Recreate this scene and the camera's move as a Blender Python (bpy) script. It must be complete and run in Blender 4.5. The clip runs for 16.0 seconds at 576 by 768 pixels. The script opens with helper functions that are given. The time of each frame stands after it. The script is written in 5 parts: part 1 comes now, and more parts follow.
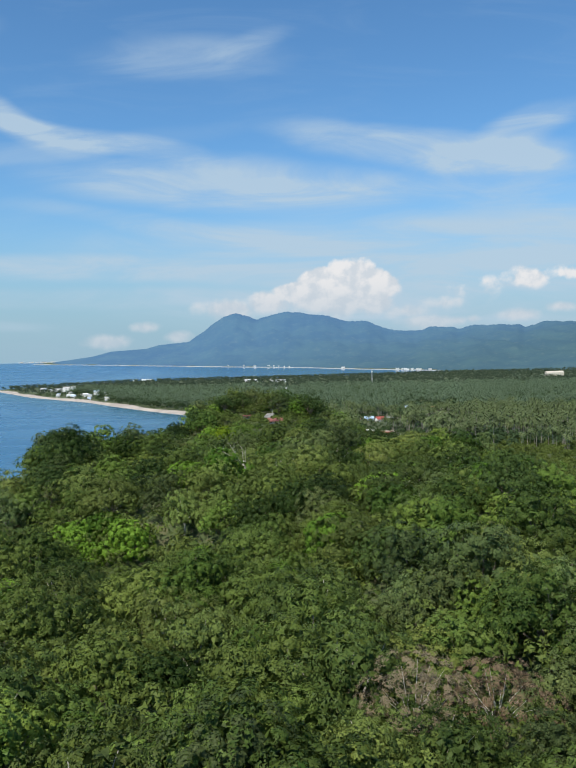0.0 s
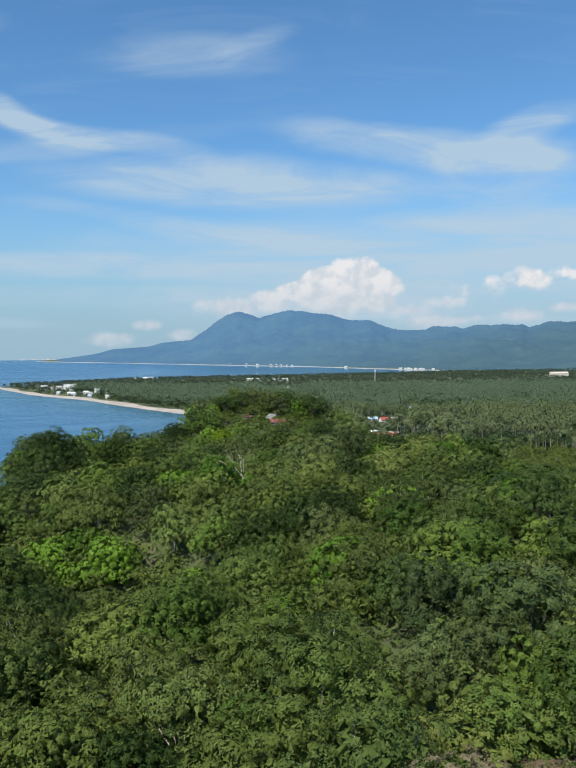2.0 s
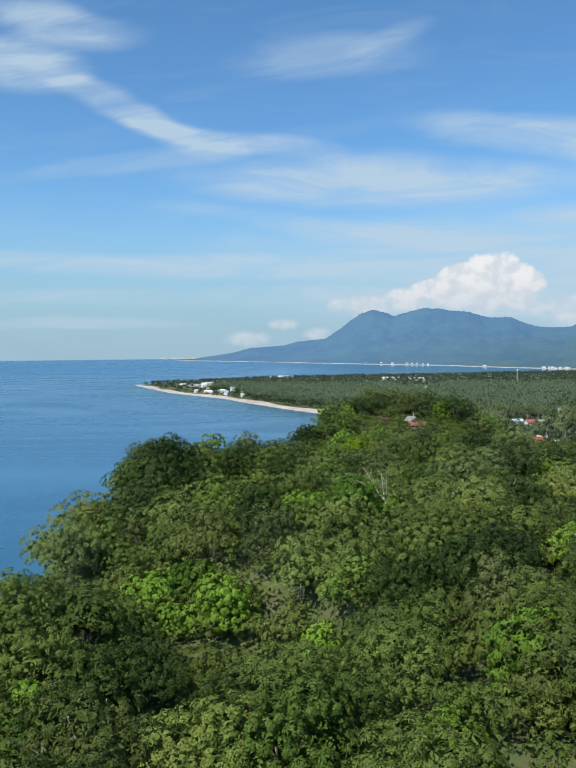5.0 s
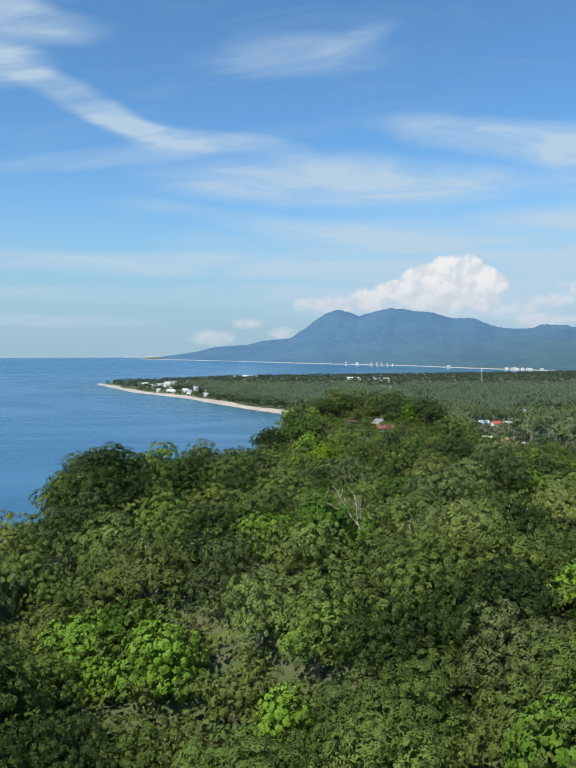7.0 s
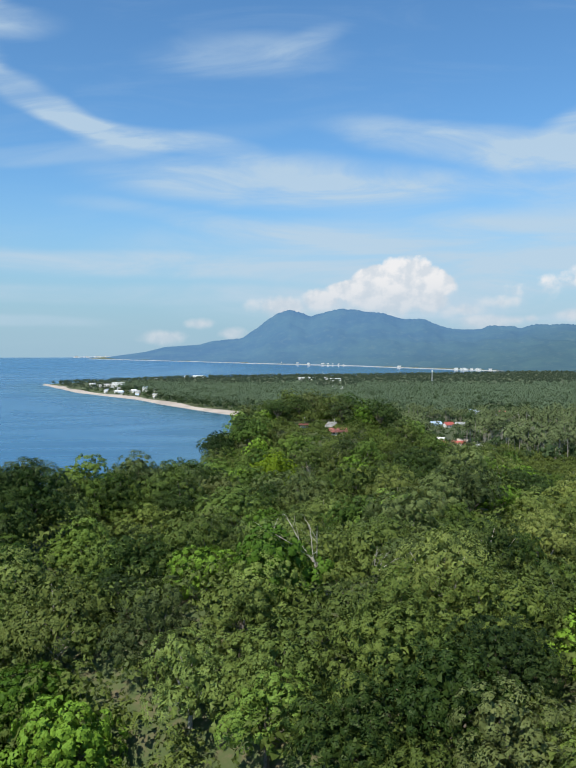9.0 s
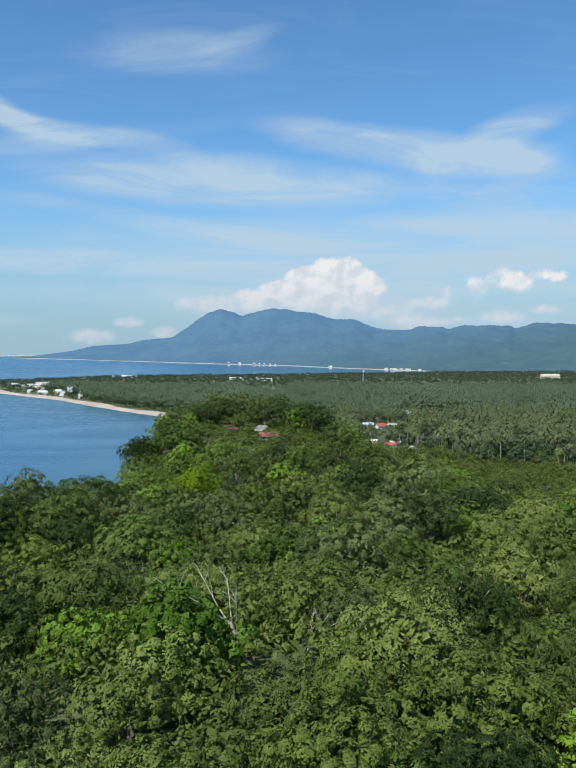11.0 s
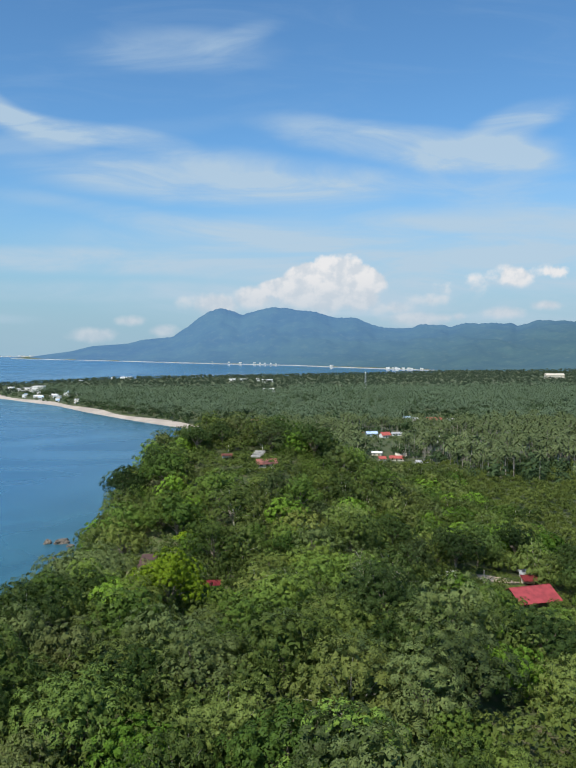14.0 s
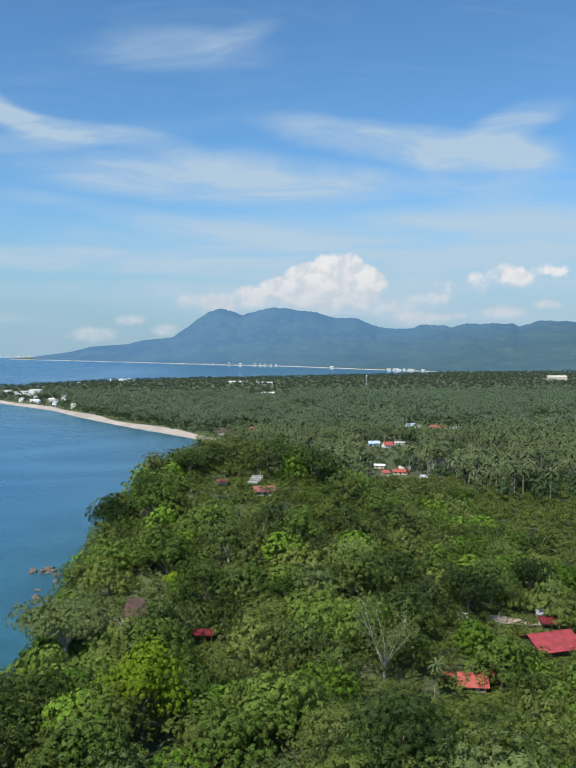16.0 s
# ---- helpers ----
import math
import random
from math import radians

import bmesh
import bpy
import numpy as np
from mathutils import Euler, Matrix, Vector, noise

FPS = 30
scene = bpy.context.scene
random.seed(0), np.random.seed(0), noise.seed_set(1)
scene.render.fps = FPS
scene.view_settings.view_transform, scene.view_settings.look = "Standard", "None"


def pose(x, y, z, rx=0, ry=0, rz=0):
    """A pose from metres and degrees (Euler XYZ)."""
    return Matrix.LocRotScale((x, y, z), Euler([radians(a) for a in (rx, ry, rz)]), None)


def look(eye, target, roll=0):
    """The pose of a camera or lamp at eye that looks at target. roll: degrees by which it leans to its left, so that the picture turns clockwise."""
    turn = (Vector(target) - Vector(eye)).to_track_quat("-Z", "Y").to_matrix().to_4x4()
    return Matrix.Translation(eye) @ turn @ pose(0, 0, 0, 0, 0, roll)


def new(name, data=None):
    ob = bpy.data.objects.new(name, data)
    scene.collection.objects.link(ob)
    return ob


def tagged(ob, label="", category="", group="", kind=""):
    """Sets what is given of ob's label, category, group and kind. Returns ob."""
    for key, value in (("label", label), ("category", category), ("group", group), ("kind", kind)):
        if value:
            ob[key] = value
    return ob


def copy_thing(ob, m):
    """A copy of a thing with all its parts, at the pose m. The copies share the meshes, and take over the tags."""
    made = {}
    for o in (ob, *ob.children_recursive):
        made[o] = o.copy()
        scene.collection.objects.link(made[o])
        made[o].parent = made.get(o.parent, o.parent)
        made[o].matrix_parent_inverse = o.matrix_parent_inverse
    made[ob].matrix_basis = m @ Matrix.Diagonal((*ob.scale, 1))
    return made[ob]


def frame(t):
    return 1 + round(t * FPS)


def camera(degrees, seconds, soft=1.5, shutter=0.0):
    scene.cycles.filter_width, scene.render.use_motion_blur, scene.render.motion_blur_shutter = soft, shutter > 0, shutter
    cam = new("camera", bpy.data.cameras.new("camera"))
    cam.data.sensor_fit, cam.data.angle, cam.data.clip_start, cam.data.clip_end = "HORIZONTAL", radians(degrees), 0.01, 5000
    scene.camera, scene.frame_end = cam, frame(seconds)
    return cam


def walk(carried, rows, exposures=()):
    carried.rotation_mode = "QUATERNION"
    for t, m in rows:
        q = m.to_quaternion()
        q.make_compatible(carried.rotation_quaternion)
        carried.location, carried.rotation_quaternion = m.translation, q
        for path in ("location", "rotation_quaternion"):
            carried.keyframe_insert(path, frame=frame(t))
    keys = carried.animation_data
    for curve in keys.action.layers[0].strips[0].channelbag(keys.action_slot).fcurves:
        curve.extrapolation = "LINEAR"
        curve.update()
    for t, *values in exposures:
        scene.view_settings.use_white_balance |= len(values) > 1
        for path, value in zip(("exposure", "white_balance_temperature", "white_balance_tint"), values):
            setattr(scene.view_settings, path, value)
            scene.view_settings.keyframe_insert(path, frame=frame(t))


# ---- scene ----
cam = camera(40.0, 16.0, 1.7)
PATH = [
    (0, (3.932, -26.962, 76.358), (3.916, -24.963, 76.287), -0.9),
    (0.5, (3.987, -23.985, 76.329), (3.969, -21.986, 76.257), -0.8),
    (1, (3.797, -20.333, 76.313), (3.778, -18.334, 76.241), -0.7),
    (1.5, (3.793, -16.156, 76.39), (3.772, -14.157, 76.317), -0.6),
    (2, (3.674, -11.933, 76.376), (3.652, -9.935, 76.302), -0.5),
    (2.5, (3.553, -7.402, 76.299), (3.53, -5.403, 76.225), -0.4),
    (3, (3.272, -3.005, 76.198), (3.186, -1.008, 76.123), -0.4),
    (3.5, (2.79, 1.451, 76.141), (2.466, 3.423, 76.068), -0.6),
    (4, (2.165, 5.407, 76.189), (1.789, 7.37, 76.116), -0.7),
    (4.5, (1.321, 9.716, 76.035), (0.945, 11.679, 75.962), -0.6),
    (5, (0.678, 13.833, 75.998), (0.319, 15.799, 75.924), -0.6),
    (5.2, (0.424, 15.747, 75.934), (0.105, 17.72, 75.859), -0.5),
    (7.3, (-1.756, 33.639, 75.954), (-2.027, 35.62, 75.878), -0.2),
    (7.5, (-1.813, 35.055, 76.03), (-2.085, 37.035, 75.955), -0.3),
    (8, (-2.323, 39.441, 76.122), (-2.517, 41.43, 76.047), -0.2),
    (8.5, (-2.673, 44.108, 76.042), (-2.842, 46.099, 75.966), -0.2),
    (9, (-2.869, 48.474, 76.028), (-3.018, 50.467, 75.952), -0.1),
    (9.5, (-2.98, 53.051, 75.918), (-2.975, 55.049, 75.842), 0.1),
    (9.7, (-2.96, 54.744, 75.939), (-2.935, 56.742, 75.863), 0.1),
    (11.8, (-2.197, 76.013, 76.82), (-2.175, 78.011, 76.741), 0.1),
    (12, (-2.039, 77.932, 77.502), (-2.018, 79.93, 77.422), 0.0),
    (12.5, (-1.838, 82.485, 79.371), (-1.817, 84.484, 79.291), -0.0),
    (13, (-1.742, 87.774, 81.192), (-1.722, 89.772, 81.111), -0.0),
    (13.5, (-1.681, 92.885, 82.872), (-1.661, 94.883, 82.789), -0.1),
    (14, (-1.659, 97.537, 84.824), (-1.638, 99.535, 84.741), -0.2),
    (14.5, (-1.564, 102.511, 86.697), (-1.543, 104.509, 86.614), -0.1),
    (15, (-1.403, 107.616, 88.627), (-1.382, 109.615, 88.543), -0.2),
    (15.5, (-1.174, 112.708, 90.498), (-1.154, 114.706, 90.414), -0.2),
    (16, (-0.982, 117.569, 92.408), (-0.962, 119.567, 92.323), -0.2),
]
walk(cam, [(t, look(eye, target, roll)) for t, eye, target, roll in PATH], [(0, 0.0), (3, 0.0), (5, 0.07), (9.5, 0.08), (12, 0.02), (16, 0.0)])

# ---- light: one sun behind the camera, a clear sky with thin high cloud and heaps over the mountain ----
SUN_AZ, SUN_EL = radians(215), radians(52)


def build_sun():
    data = bpy.data.lights.new("sun", "SUN")
    data.energy, data.angle, data.color = 5.0, radians(0.53), (1.0, 0.95, 0.86)
    ob = new("sun", data)
    away = Vector((math.sin(SUN_AZ) * math.cos(SUN_EL), math.cos(SUN_AZ) * math.cos(SUN_EL), math.sin(SUN_EL)))
    ob.matrix_world = look(away * 900, (0, 0, 0))


class Nodes:
    """Short words for building a node tree."""

    def __init__(self, tree):
        self.tree = tree
        tree.nodes.clear()

    def add(self, kind, **given):
        node = self.tree.nodes.new(kind)
        for key, value in given.items():
            if key == "op":
                node.operation = value
            elif key == "blend":
                node.blend_type = value
            elif key == "noise":
                node.noise_dimensions = value
            elif key == "grad":
                node.gradient_type = value
            elif key == "vtype":
                node.vector_type = value
        return node

    def put(self, socket, value):
        if isinstance(value, bpy.types.NodeSocket):
            self.tree.links.new(value, socket)
        elif isinstance(value, (int, float)) and socket.type in ("RGBA",):
            socket.default_value = (value, value, value, 1)
        elif isinstance(value, tuple) and socket.type == "RGBA" and len(value) == 3:
            socket.default_value = (*value, 1)
        else:
            socket.default_value = value

    def math(self, op, a, b=0.0, c=None, clamp=False):
        node = self.add("ShaderNodeMath", op=op)
        node.use_clamp = clamp
        self.put(node.inputs[0], a)
        self.put(node.inputs[1], b)
        if c is not None:
            self.put(node.inputs[2], c)
        return node.outputs[0]

    def ramp(self, x, lo, hi, a=0.0, b=1.0, smooth=True):
        node = self.tree.nodes.new("ShaderNodeMapRange")
        node.interpolation_type = "SMOOTHSTEP" if smooth else "LINEAR"
        for n, value in enumerate((x, lo, hi, a, b)):
            self.put(node.inputs[n], value)
        return node.outputs[0]

    def noise(self, vector, scale, detail=4.0, rough=0.55, distort=0.0, dims="3D"):
        node = self.add("ShaderNodeTexNoise", noise=dims)
        self.put(node.inputs["Vector"], vector)
        node.inputs["Scale"].default_value = scale
        node.inputs["Detail"].default_value = detail
        node.inputs["Roughness"].default_value = rough
        node.inputs["Distortion"].default_value = distort
        return node.outputs["Fac"]

    def mix(self, fac, a, b, blend="MIX"):
        node = self.tree.nodes.new("ShaderNodeMix")
        node.data_type, node.blend_type = "RGBA", blend
        self.put(node.inputs[0], fac)
        self.put(node.inputs[6], a)
        self.put(node.inputs[7], b)
        return node.outputs[2]

    def scaled(self, vector, loc=(0, 0, 0), rot=0.0, scale=(1, 1, 1), kind="POINT"):
        node = self.add("ShaderNodeMapping", vtype=kind)
        self.put(node.inputs[0], vector)
        node.inputs[1].default_value = loc
        node.inputs[2].default_value = (0, 0, rot)
        node.inputs[3].default_value = scale
        return node.outputs[0]


# thin cloud: place across, height, half width, half height, lean in degrees, weight
CIRRUS = [
    (-0.125, 0.378, 0.105, 0.026, -1, 0.33), (-0.06, 0.392, 0.05, 0.014, 12, 0.25), (-0.545, 0.40, 0.085, 0.034, -8, 0.95), (-0.48, 0.445, 0.10, 0.024, -12, 0.7), (-0.41, 0.337, 0.13, 0.021, -27, 0.75),
    (-0.245, 0.277, 0.12, 0.013, -12, 0.8), (-0.33, 0.262, 0.22, 0.014, 4, 0.3), (-0.085, 0.216, 0.20, 0.030, -3, 0.85), (0.02, 0.206, 0.09, 0.014, -4, 0.5), (0.17, 0.256, 0.16, 0.024, -7, 0.85), (0.235, 0.243, 0.08, 0.020, 2, 0.6),
    (0.30, 0.283, 0.065, 0.020, 22, 0.7), (0.26, 0.252, 0.08, 0.022, 4, 0.5), (0.33, 0.195, 0.22, 0.022, -5, 0.4), (0.19, 0.142, 0.38, 0.036, 1, 0.75),
    (-0.20, 0.110, 0.46, 0.015, -3, 0.75), (-0.30, 0.078, 0.40, 0.012, -1, 0.45), (-0.08, 0.150, 0.24, 0.014, -9, 0.4), (0.27, 0.075, 0.24, 0.050, 0, 0.75), (0.02, 0.062, 0.18, 0.030, 0, 0.55),
    (-0.47, 0.045, 0.14, 0.008, -1, 0.4),
]
# heaped cloud: place across, height, half width, half height, weight
HEAPS = [
    (0.073, 0.0907, 0.032, 0.0260, 1.00), (0.104, 0.0833, 0.025, 0.0210, 0.98), (0.036, 0.0895, 0.026, 0.0186, 0.95), (0.003, 0.0783, 0.027, 0.0124, 0.85), (0.052, 0.0684, 0.062, 0.0198, 0.90),
    (0.102, 0.0659, 0.027, 0.0173, 0.80), (-0.081, 0.0597, 0.051, 0.0136, 0.62), (-0.032, 0.0647, 0.033, 0.0149, 0.72), (-0.233, 0.0214, 0.032, 0.0099, 0.72), (-0.185, 0.0387, 0.022, 0.0074, 0.60),
    (-0.146, 0.0263, 0.019, 0.0087, 0.68), (0.172, 0.0399, 0.047, 0.0099, 0.72), (0.206, 0.0412, 0.022, 0.0074, 0.62), (0.191, 0.0622, 0.037, 0.0099, 0.42), (0.293, 0.0907, 0.031, 0.0161, 0.46),
    (0.284, 0.0474, 0.027, 0.0087, 0.58), (0.338, 0.0573, 0.024, 0.0074, 0.56), (0.225, 0.0424, 0.011, 0.0068, 0.60), (0.240, 0.0783, 0.056, 0.0186, 0.26), (0.346, 0.0981, 0.037, 0.0124, 0.28),
    (0.141, 0.0536, 0.043, 0.0124, 0.48),
]


def build_world():
    world = bpy.data.worlds.new("sky")
    scene.world = world
    world.use_nodes = True
    n = Nodes(world.node_tree)
    sky = n.add("ShaderNodeTexSky")
    sky.sky_type, sky.sun_disc, sky.sun_elevation, sky.sun_rotation = "NISHITA", False, SUN_EL, SUN_AZ
    sky.air_density, sky.dust_density, sky.ozone_density, sky.altitude = 1.0, 0.6, 1.6, 50
    base = n.mix(1.0, sky.outputs[0], SKY_TINT, "MULTIPLY")
    way = n.add("ShaderNodeTexCoord").outputs["Generated"]
    split = n.add("ShaderNodeSeparateXYZ")
    n.put(split.inputs[0], way)
    x, y, z = split.outputs
    ahead = n.math("MAXIMUM", y, 0.08)
    join = n.add("ShaderNodeCombineXYZ")
    n.put(join.inputs[0], n.math("DIVIDE", x, ahead))
    n.put(join.inputs[1], n.math("DIVIDE", z, ahead))
    flat = join.outputs[0]
    # fibres bend the thin clouds
    fibre = n.noise(n.scaled(flat, rot=radians(-6), scale=(4.0, 20.0, 1.0)), 1.0, 6, 0.62, 0.8)
    bend = n.add("ShaderNodeVectorMath", op="MULTIPLY_ADD")
    swirl = n.add("ShaderNodeTexNoise", noise="3D")
    n.put(swirl.inputs["Vector"], n.scaled(flat, scale=(4.0, 8.0, 1.0)))
    swirl.inputs["Scale"].default_value, swirl.inputs["Detail"].default_value = 1.0, 3
    n.put(bend.inputs[0], swirl.outputs["Color"])
    bend.inputs[1].default_value = (0.12, 0.030, 0)
    n.put(bend.inputs[2], n.scaled(flat, loc=(-0.06, -0.015, 0)))
    thin = 0.0
    for u, v, a, b, lean, weight in CIRRUS:
        ball = n.add("ShaderNodeTexGradient", grad="SPHERICAL")
        n.put(ball.inputs[0], n.scaled(bend.outputs[0], (u, v, 0), radians(lean), (1.5 * a, 1.4 * b, 1), "TEXTURE"))
        thin = n.math("MULTIPLY_ADD", n.ramp(ball.outputs["Fac"], 0.0, 0.62), weight, thin)
    thin = n.math("MULTIPLY", thin, n.ramp(fibre, 0.32, 0.68, 0.40, 1.25), clamp=True)
    veil = n.math("MULTIPLY", n.ramp(fibre, 0.45, 0.75), 0.10)
    thin = n.math("ADD", thin, veil, clamp=True)
    # pale air towards the horizon
    low = n.ramp(n.math("ABSOLUTE", z), 0.0, 0.26, 1.0, 0.0)
    low = n.math("MULTIPLY", n.math("POWER", low, 1.3), 0.93)
    base = n.mix(low, base, HAZE)
    base = n.mix(n.math("MULTIPLY", thin, 0.85), base, CLOUD_THIN)
    # heaps
    heap = 0.0
    for u, v, a, b, weight in HEAPS:
        ball = n.add("ShaderNodeTexGradient", grad="SPHERICAL")
        n.put(ball.inputs[0], n.scaled(flat, (u, v, 0), 0, (1.5 * a, 1.5 * b, 1), "TEXTURE"))
        heap = n.math("MAXIMUM", heap, n.math("MULTIPLY", ball.outputs["Fac"], weight))
    high = n.add("ShaderNodeSeparateXYZ")
    n.put(high.inputs[0], flat)
    tall = high.outputs[1]
    lumpy = n.math("SUBTRACT", n.noise(flat, 34.0, 7, 0.52), 0.5)
    body = n.math("ADD", heap, n.math("MULTIPLY", lumpy, 0.62))
    # crisp tops, soft feet
    edge = n.math("ADD", n.ramp(tall, 0.05, 0.095, 0.42, 0.16), 0.13)
    cover = n.math("MULTIPLY", n.ramp(body, 0.13, edge), n.ramp(heap, 0.0, 0.16))
    cover = n.math("MULTIPLY", cover, n.ramp(tall, 0.015, 0.075, 0.72, 1.0))
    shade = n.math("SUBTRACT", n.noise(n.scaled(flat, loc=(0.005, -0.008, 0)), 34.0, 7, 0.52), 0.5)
    lit = n.ramp(n.math("SUBTRACT", lumpy, shade), -0.12, 0.10, 0.45, 1.0)
    lit = n.math("MULTIPLY", lit, n.ramp(tall, 0.045, 0.108, 0.42, 1.0))
    white = n.mix(lit, CLOUD_GREY, CLOUD_LIT)
    base = n.mix(n.math("MULTIPLY", cover, 0.92), base, white)
    out = n.add("ShaderNodeOutputWorld")
    back = n.add("ShaderNodeBackground")
    n.put(back.inputs[0], base)
    back.inputs[1].default_value = 0.15
    n.put(out.inputs[0], back.outputs[0])


SKY_TINT = (0.50, 0.80, 0.99)
HAZE = (2.16, 3.25, 4.06)
CLOUD_THIN, CLOUD_GREY, CLOUD_LIT = (3.2, 4.1, 4.9), (3.1, 3.75, 4.4), (5.7, 5.6, 5.6)
build_sun()
build_world()


# ---- materials ----
def plain(name, colour, rough=0.7, metal=0.0, spread=0.12, scale=0.6, bump=0.0, fine=None):
    """Paint, masonry or metal with stains at one scale and grain at another."""
    m = bpy.data.materials.new(name)
    m.use_nodes = True
    n = Nodes(m.node_tree)
    spot = n.add("ShaderNodeNewGeometry").outputs["Position"]
    stain = n.noise(spot, scale, 4, 0.6)
    grain = n.noise(spot, fine or scale * 9, 3, 0.6)
    level = n.math("ADD", n.math("MULTIPLY", stain, 0.7), n.math("MULTIPLY", grain, 0.3))
    dark = tuple(c * (1 - 2.2 * spread) for c in colour)
    light = tuple(min(0.9, c * (1 + spread)) for c in colour)
    col = n.mix(n.ramp(level, 0.35, 0.62), dark, light)
    b = n.add("ShaderNodeBsdfPrincipled")
    n.put(b.inputs["Base Color"], col)
    b.inputs["Roughness"].default_value, b.inputs["Metallic"].default_value = rough, metal
    if bump:
        bm = n.add("ShaderNodeBump")
        bm.inputs["Strength"].default_value, bm.inputs["Distance"].default_value = 0.5, bump
        n.put(bm.inputs["Height"], grain)
        n.put(b.inputs["Normal"], bm.outputs[0])
    n.put(n.add("ShaderNodeOutputMaterial").inputs[0], b.outputs[0])
    return m


def foliage(name, dark, light, tip=None, rough=0.5, through_light=0.13, patch=0.05, stray=0.45):
    """Leaves: every leaf, every tree and every patch of wood has its own green."""
    m = bpy.data.materials.new(name)
    m.use_nodes = True
    n = Nodes(m.node_tree)
    # dark end lowered: deeper shade among the crowns put into leaf tones
    dark, light = [(c[0] * k, c[1] * k, c[2] * k * 0.92) for c, k in ((dark, 0.66), (light, 1.0))]
    geo = n.add("ShaderNodeNewGeometry")
    whole = n.add("ShaderNodeObjectInfo").outputs["Random"]
    leaf = geo.outputs["Random Per Island"]
    wood = n.noise(geo.outputs["Position"], patch, 3, 0.6)
    tuft = n.noise(geo.outputs["Position"], 1.4, 2, 0.5)
    level = n.math("ADD", n.math("MULTIPLY_ADD", whole, 0.86, 0.0), n.math("MULTIPLY", leaf, 0.11))
    level = n.math("ADD", level, n.math("MULTIPLY", n.math("SUBTRACT", tuft, 0.5), 0.5))
    level = n.math("ADD", level, n.math("MULTIPLY", n.math("SUBTRACT", wood, 0.5), 0.9), clamp=True)
    col = n.mix(level, dark, light)
    # some trees are olive, some bluish
    turn = n.math("FRACT", n.math("MULTIPLY", whole, 7.31))
    col = n.mix(n.ramp(turn, 0.45, 1.0, 0.0, stray, False), col, n.mix(1.0, col, (1.26, 0.99, 1.02), "MULTIPLY"))
    col = n.mix(n.ramp(turn, 0.4, 0.0, 0.0, stray, False), col, n.mix(1.0, col, (0.88, 0.98, 0.98), "MULTIPLY"))
    if tip:
        col = n.mix(n.ramp(leaf, 0.90, 0.98, 0.0, 0.14), col, tip)
    b = n.add("ShaderNodeBsdfPrincipled")
    n.put(b.inputs["Base Color"], col)
    b.inputs["Roughness"].default_value = rough
    b.inputs["Specular IOR Level"].default_value = 0.07
    t = n.add("ShaderNodeBsdfTranslucent")
    n.put(t.inputs[0], n.mix(0.35, col, light))
    mixer = n.add("ShaderNodeMixShader")
    mixer.inputs[0].default_value = through_light
    n.put(mixer.inputs[1], b.outputs[0])
    n.put(mixer.inputs[2], t.outputs[0])
    n.put(n.add("ShaderNodeOutputMaterial").inputs[0], mixer.outputs[0])
    return m


LEAF = {
    "mango": foliage("mango_leaves", (0.031, 0.062, 0.014), (0.150, 0.211, 0.046), (0.251, 0.288, 0.108)),
    "acacia": foliage("acacia_leaves", (0.047, 0.082, 0.020), (0.176, 0.228, 0.059), (0.268, 0.277, 0.121)),
    "tamarind": foliage("tamarind_leaves", (0.041, 0.066, 0.023), (0.147, 0.191, 0.065), (0.228, 0.233, 0.108)),
    "fig": foliage("fig_leaves", (0.043, 0.089, 0.016), (0.170, 0.255, 0.048)),
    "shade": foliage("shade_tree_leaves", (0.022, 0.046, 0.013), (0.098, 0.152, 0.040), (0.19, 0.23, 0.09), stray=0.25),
    "rain": foliage("rain_tree_leaves", (0.052, 0.080, 0.026), (0.150, 0.190, 0.068), stray=0.2),
    "vine": foliage("vine_leaves", (0.060, 0.130, 0.016), (0.185, 0.315, 0.038), stray=0.2),
    "lime": foliage("lime_leaves", (0.165, 0.250, 0.014), (0.290, 0.410, 0.026), stray=0.0),
    "dry": foliage("dry_twigs", (0.16, 0.120, 0.075), (0.28, 0.215, 0.140), None, 0.8, 0.1),
    # palm green with its blue raised to carry haze over the plain
    "palm": foliage("hazed_palm_fronds", (0.048, 0.072, 0.026), (0.172, 0.215, 0.096), (0.26, 0.27, 0.15), 0.55, stray=0.15),
    "bush": foliage("scrub_leaves", (0.052, 0.091, 0.020), (0.186, 0.239, 0.058)),
    # far wood: distance haze mixed into the green, paler and bluer
    "far": foliage("hazed_far_wood_leaves", (0.085, 0.122, 0.080), (0.165, 0.205, 0.130), None, 0.7, 0.2, 0.008, 0.0),
    # far palms: same fronds with distance haze tinted into their colour
    "far_palm": foliage("hazed_far_palm_fronds", (0.034, 0.058, 0.033), (0.125, 0.172, 0.104), (0.20, 0.22, 0.14), 0.55, stray=0.0),
    # mango green, darkened for shade under the palms and blued for haze
    "grove": foliage("dimmed_hazed_grove_leaves", (0.024, 0.046, 0.018), (0.090, 0.138, 0.060), None, 0.5, 0.15, 0.02, 0.0),
}
BARK = plain("grey_bark", (0.20, 0.17, 0.13), 0.9, spread=0.25, scale=1.5, bump=0.02)
PALM_BARK = plain("ringed_palm_bark", (0.34, 0.31, 0.26), 0.9, spread=0.2, scale=1.5)
PALE_BARK = plain("pale_bark", (0.48, 0.44, 0.37), 0.85, spread=0.2, scale=1.5)
WHITE = plain("white_painted_wall", (0.78, 0.77, 0.74), 0.7, spread=0.1, scale=0.4)
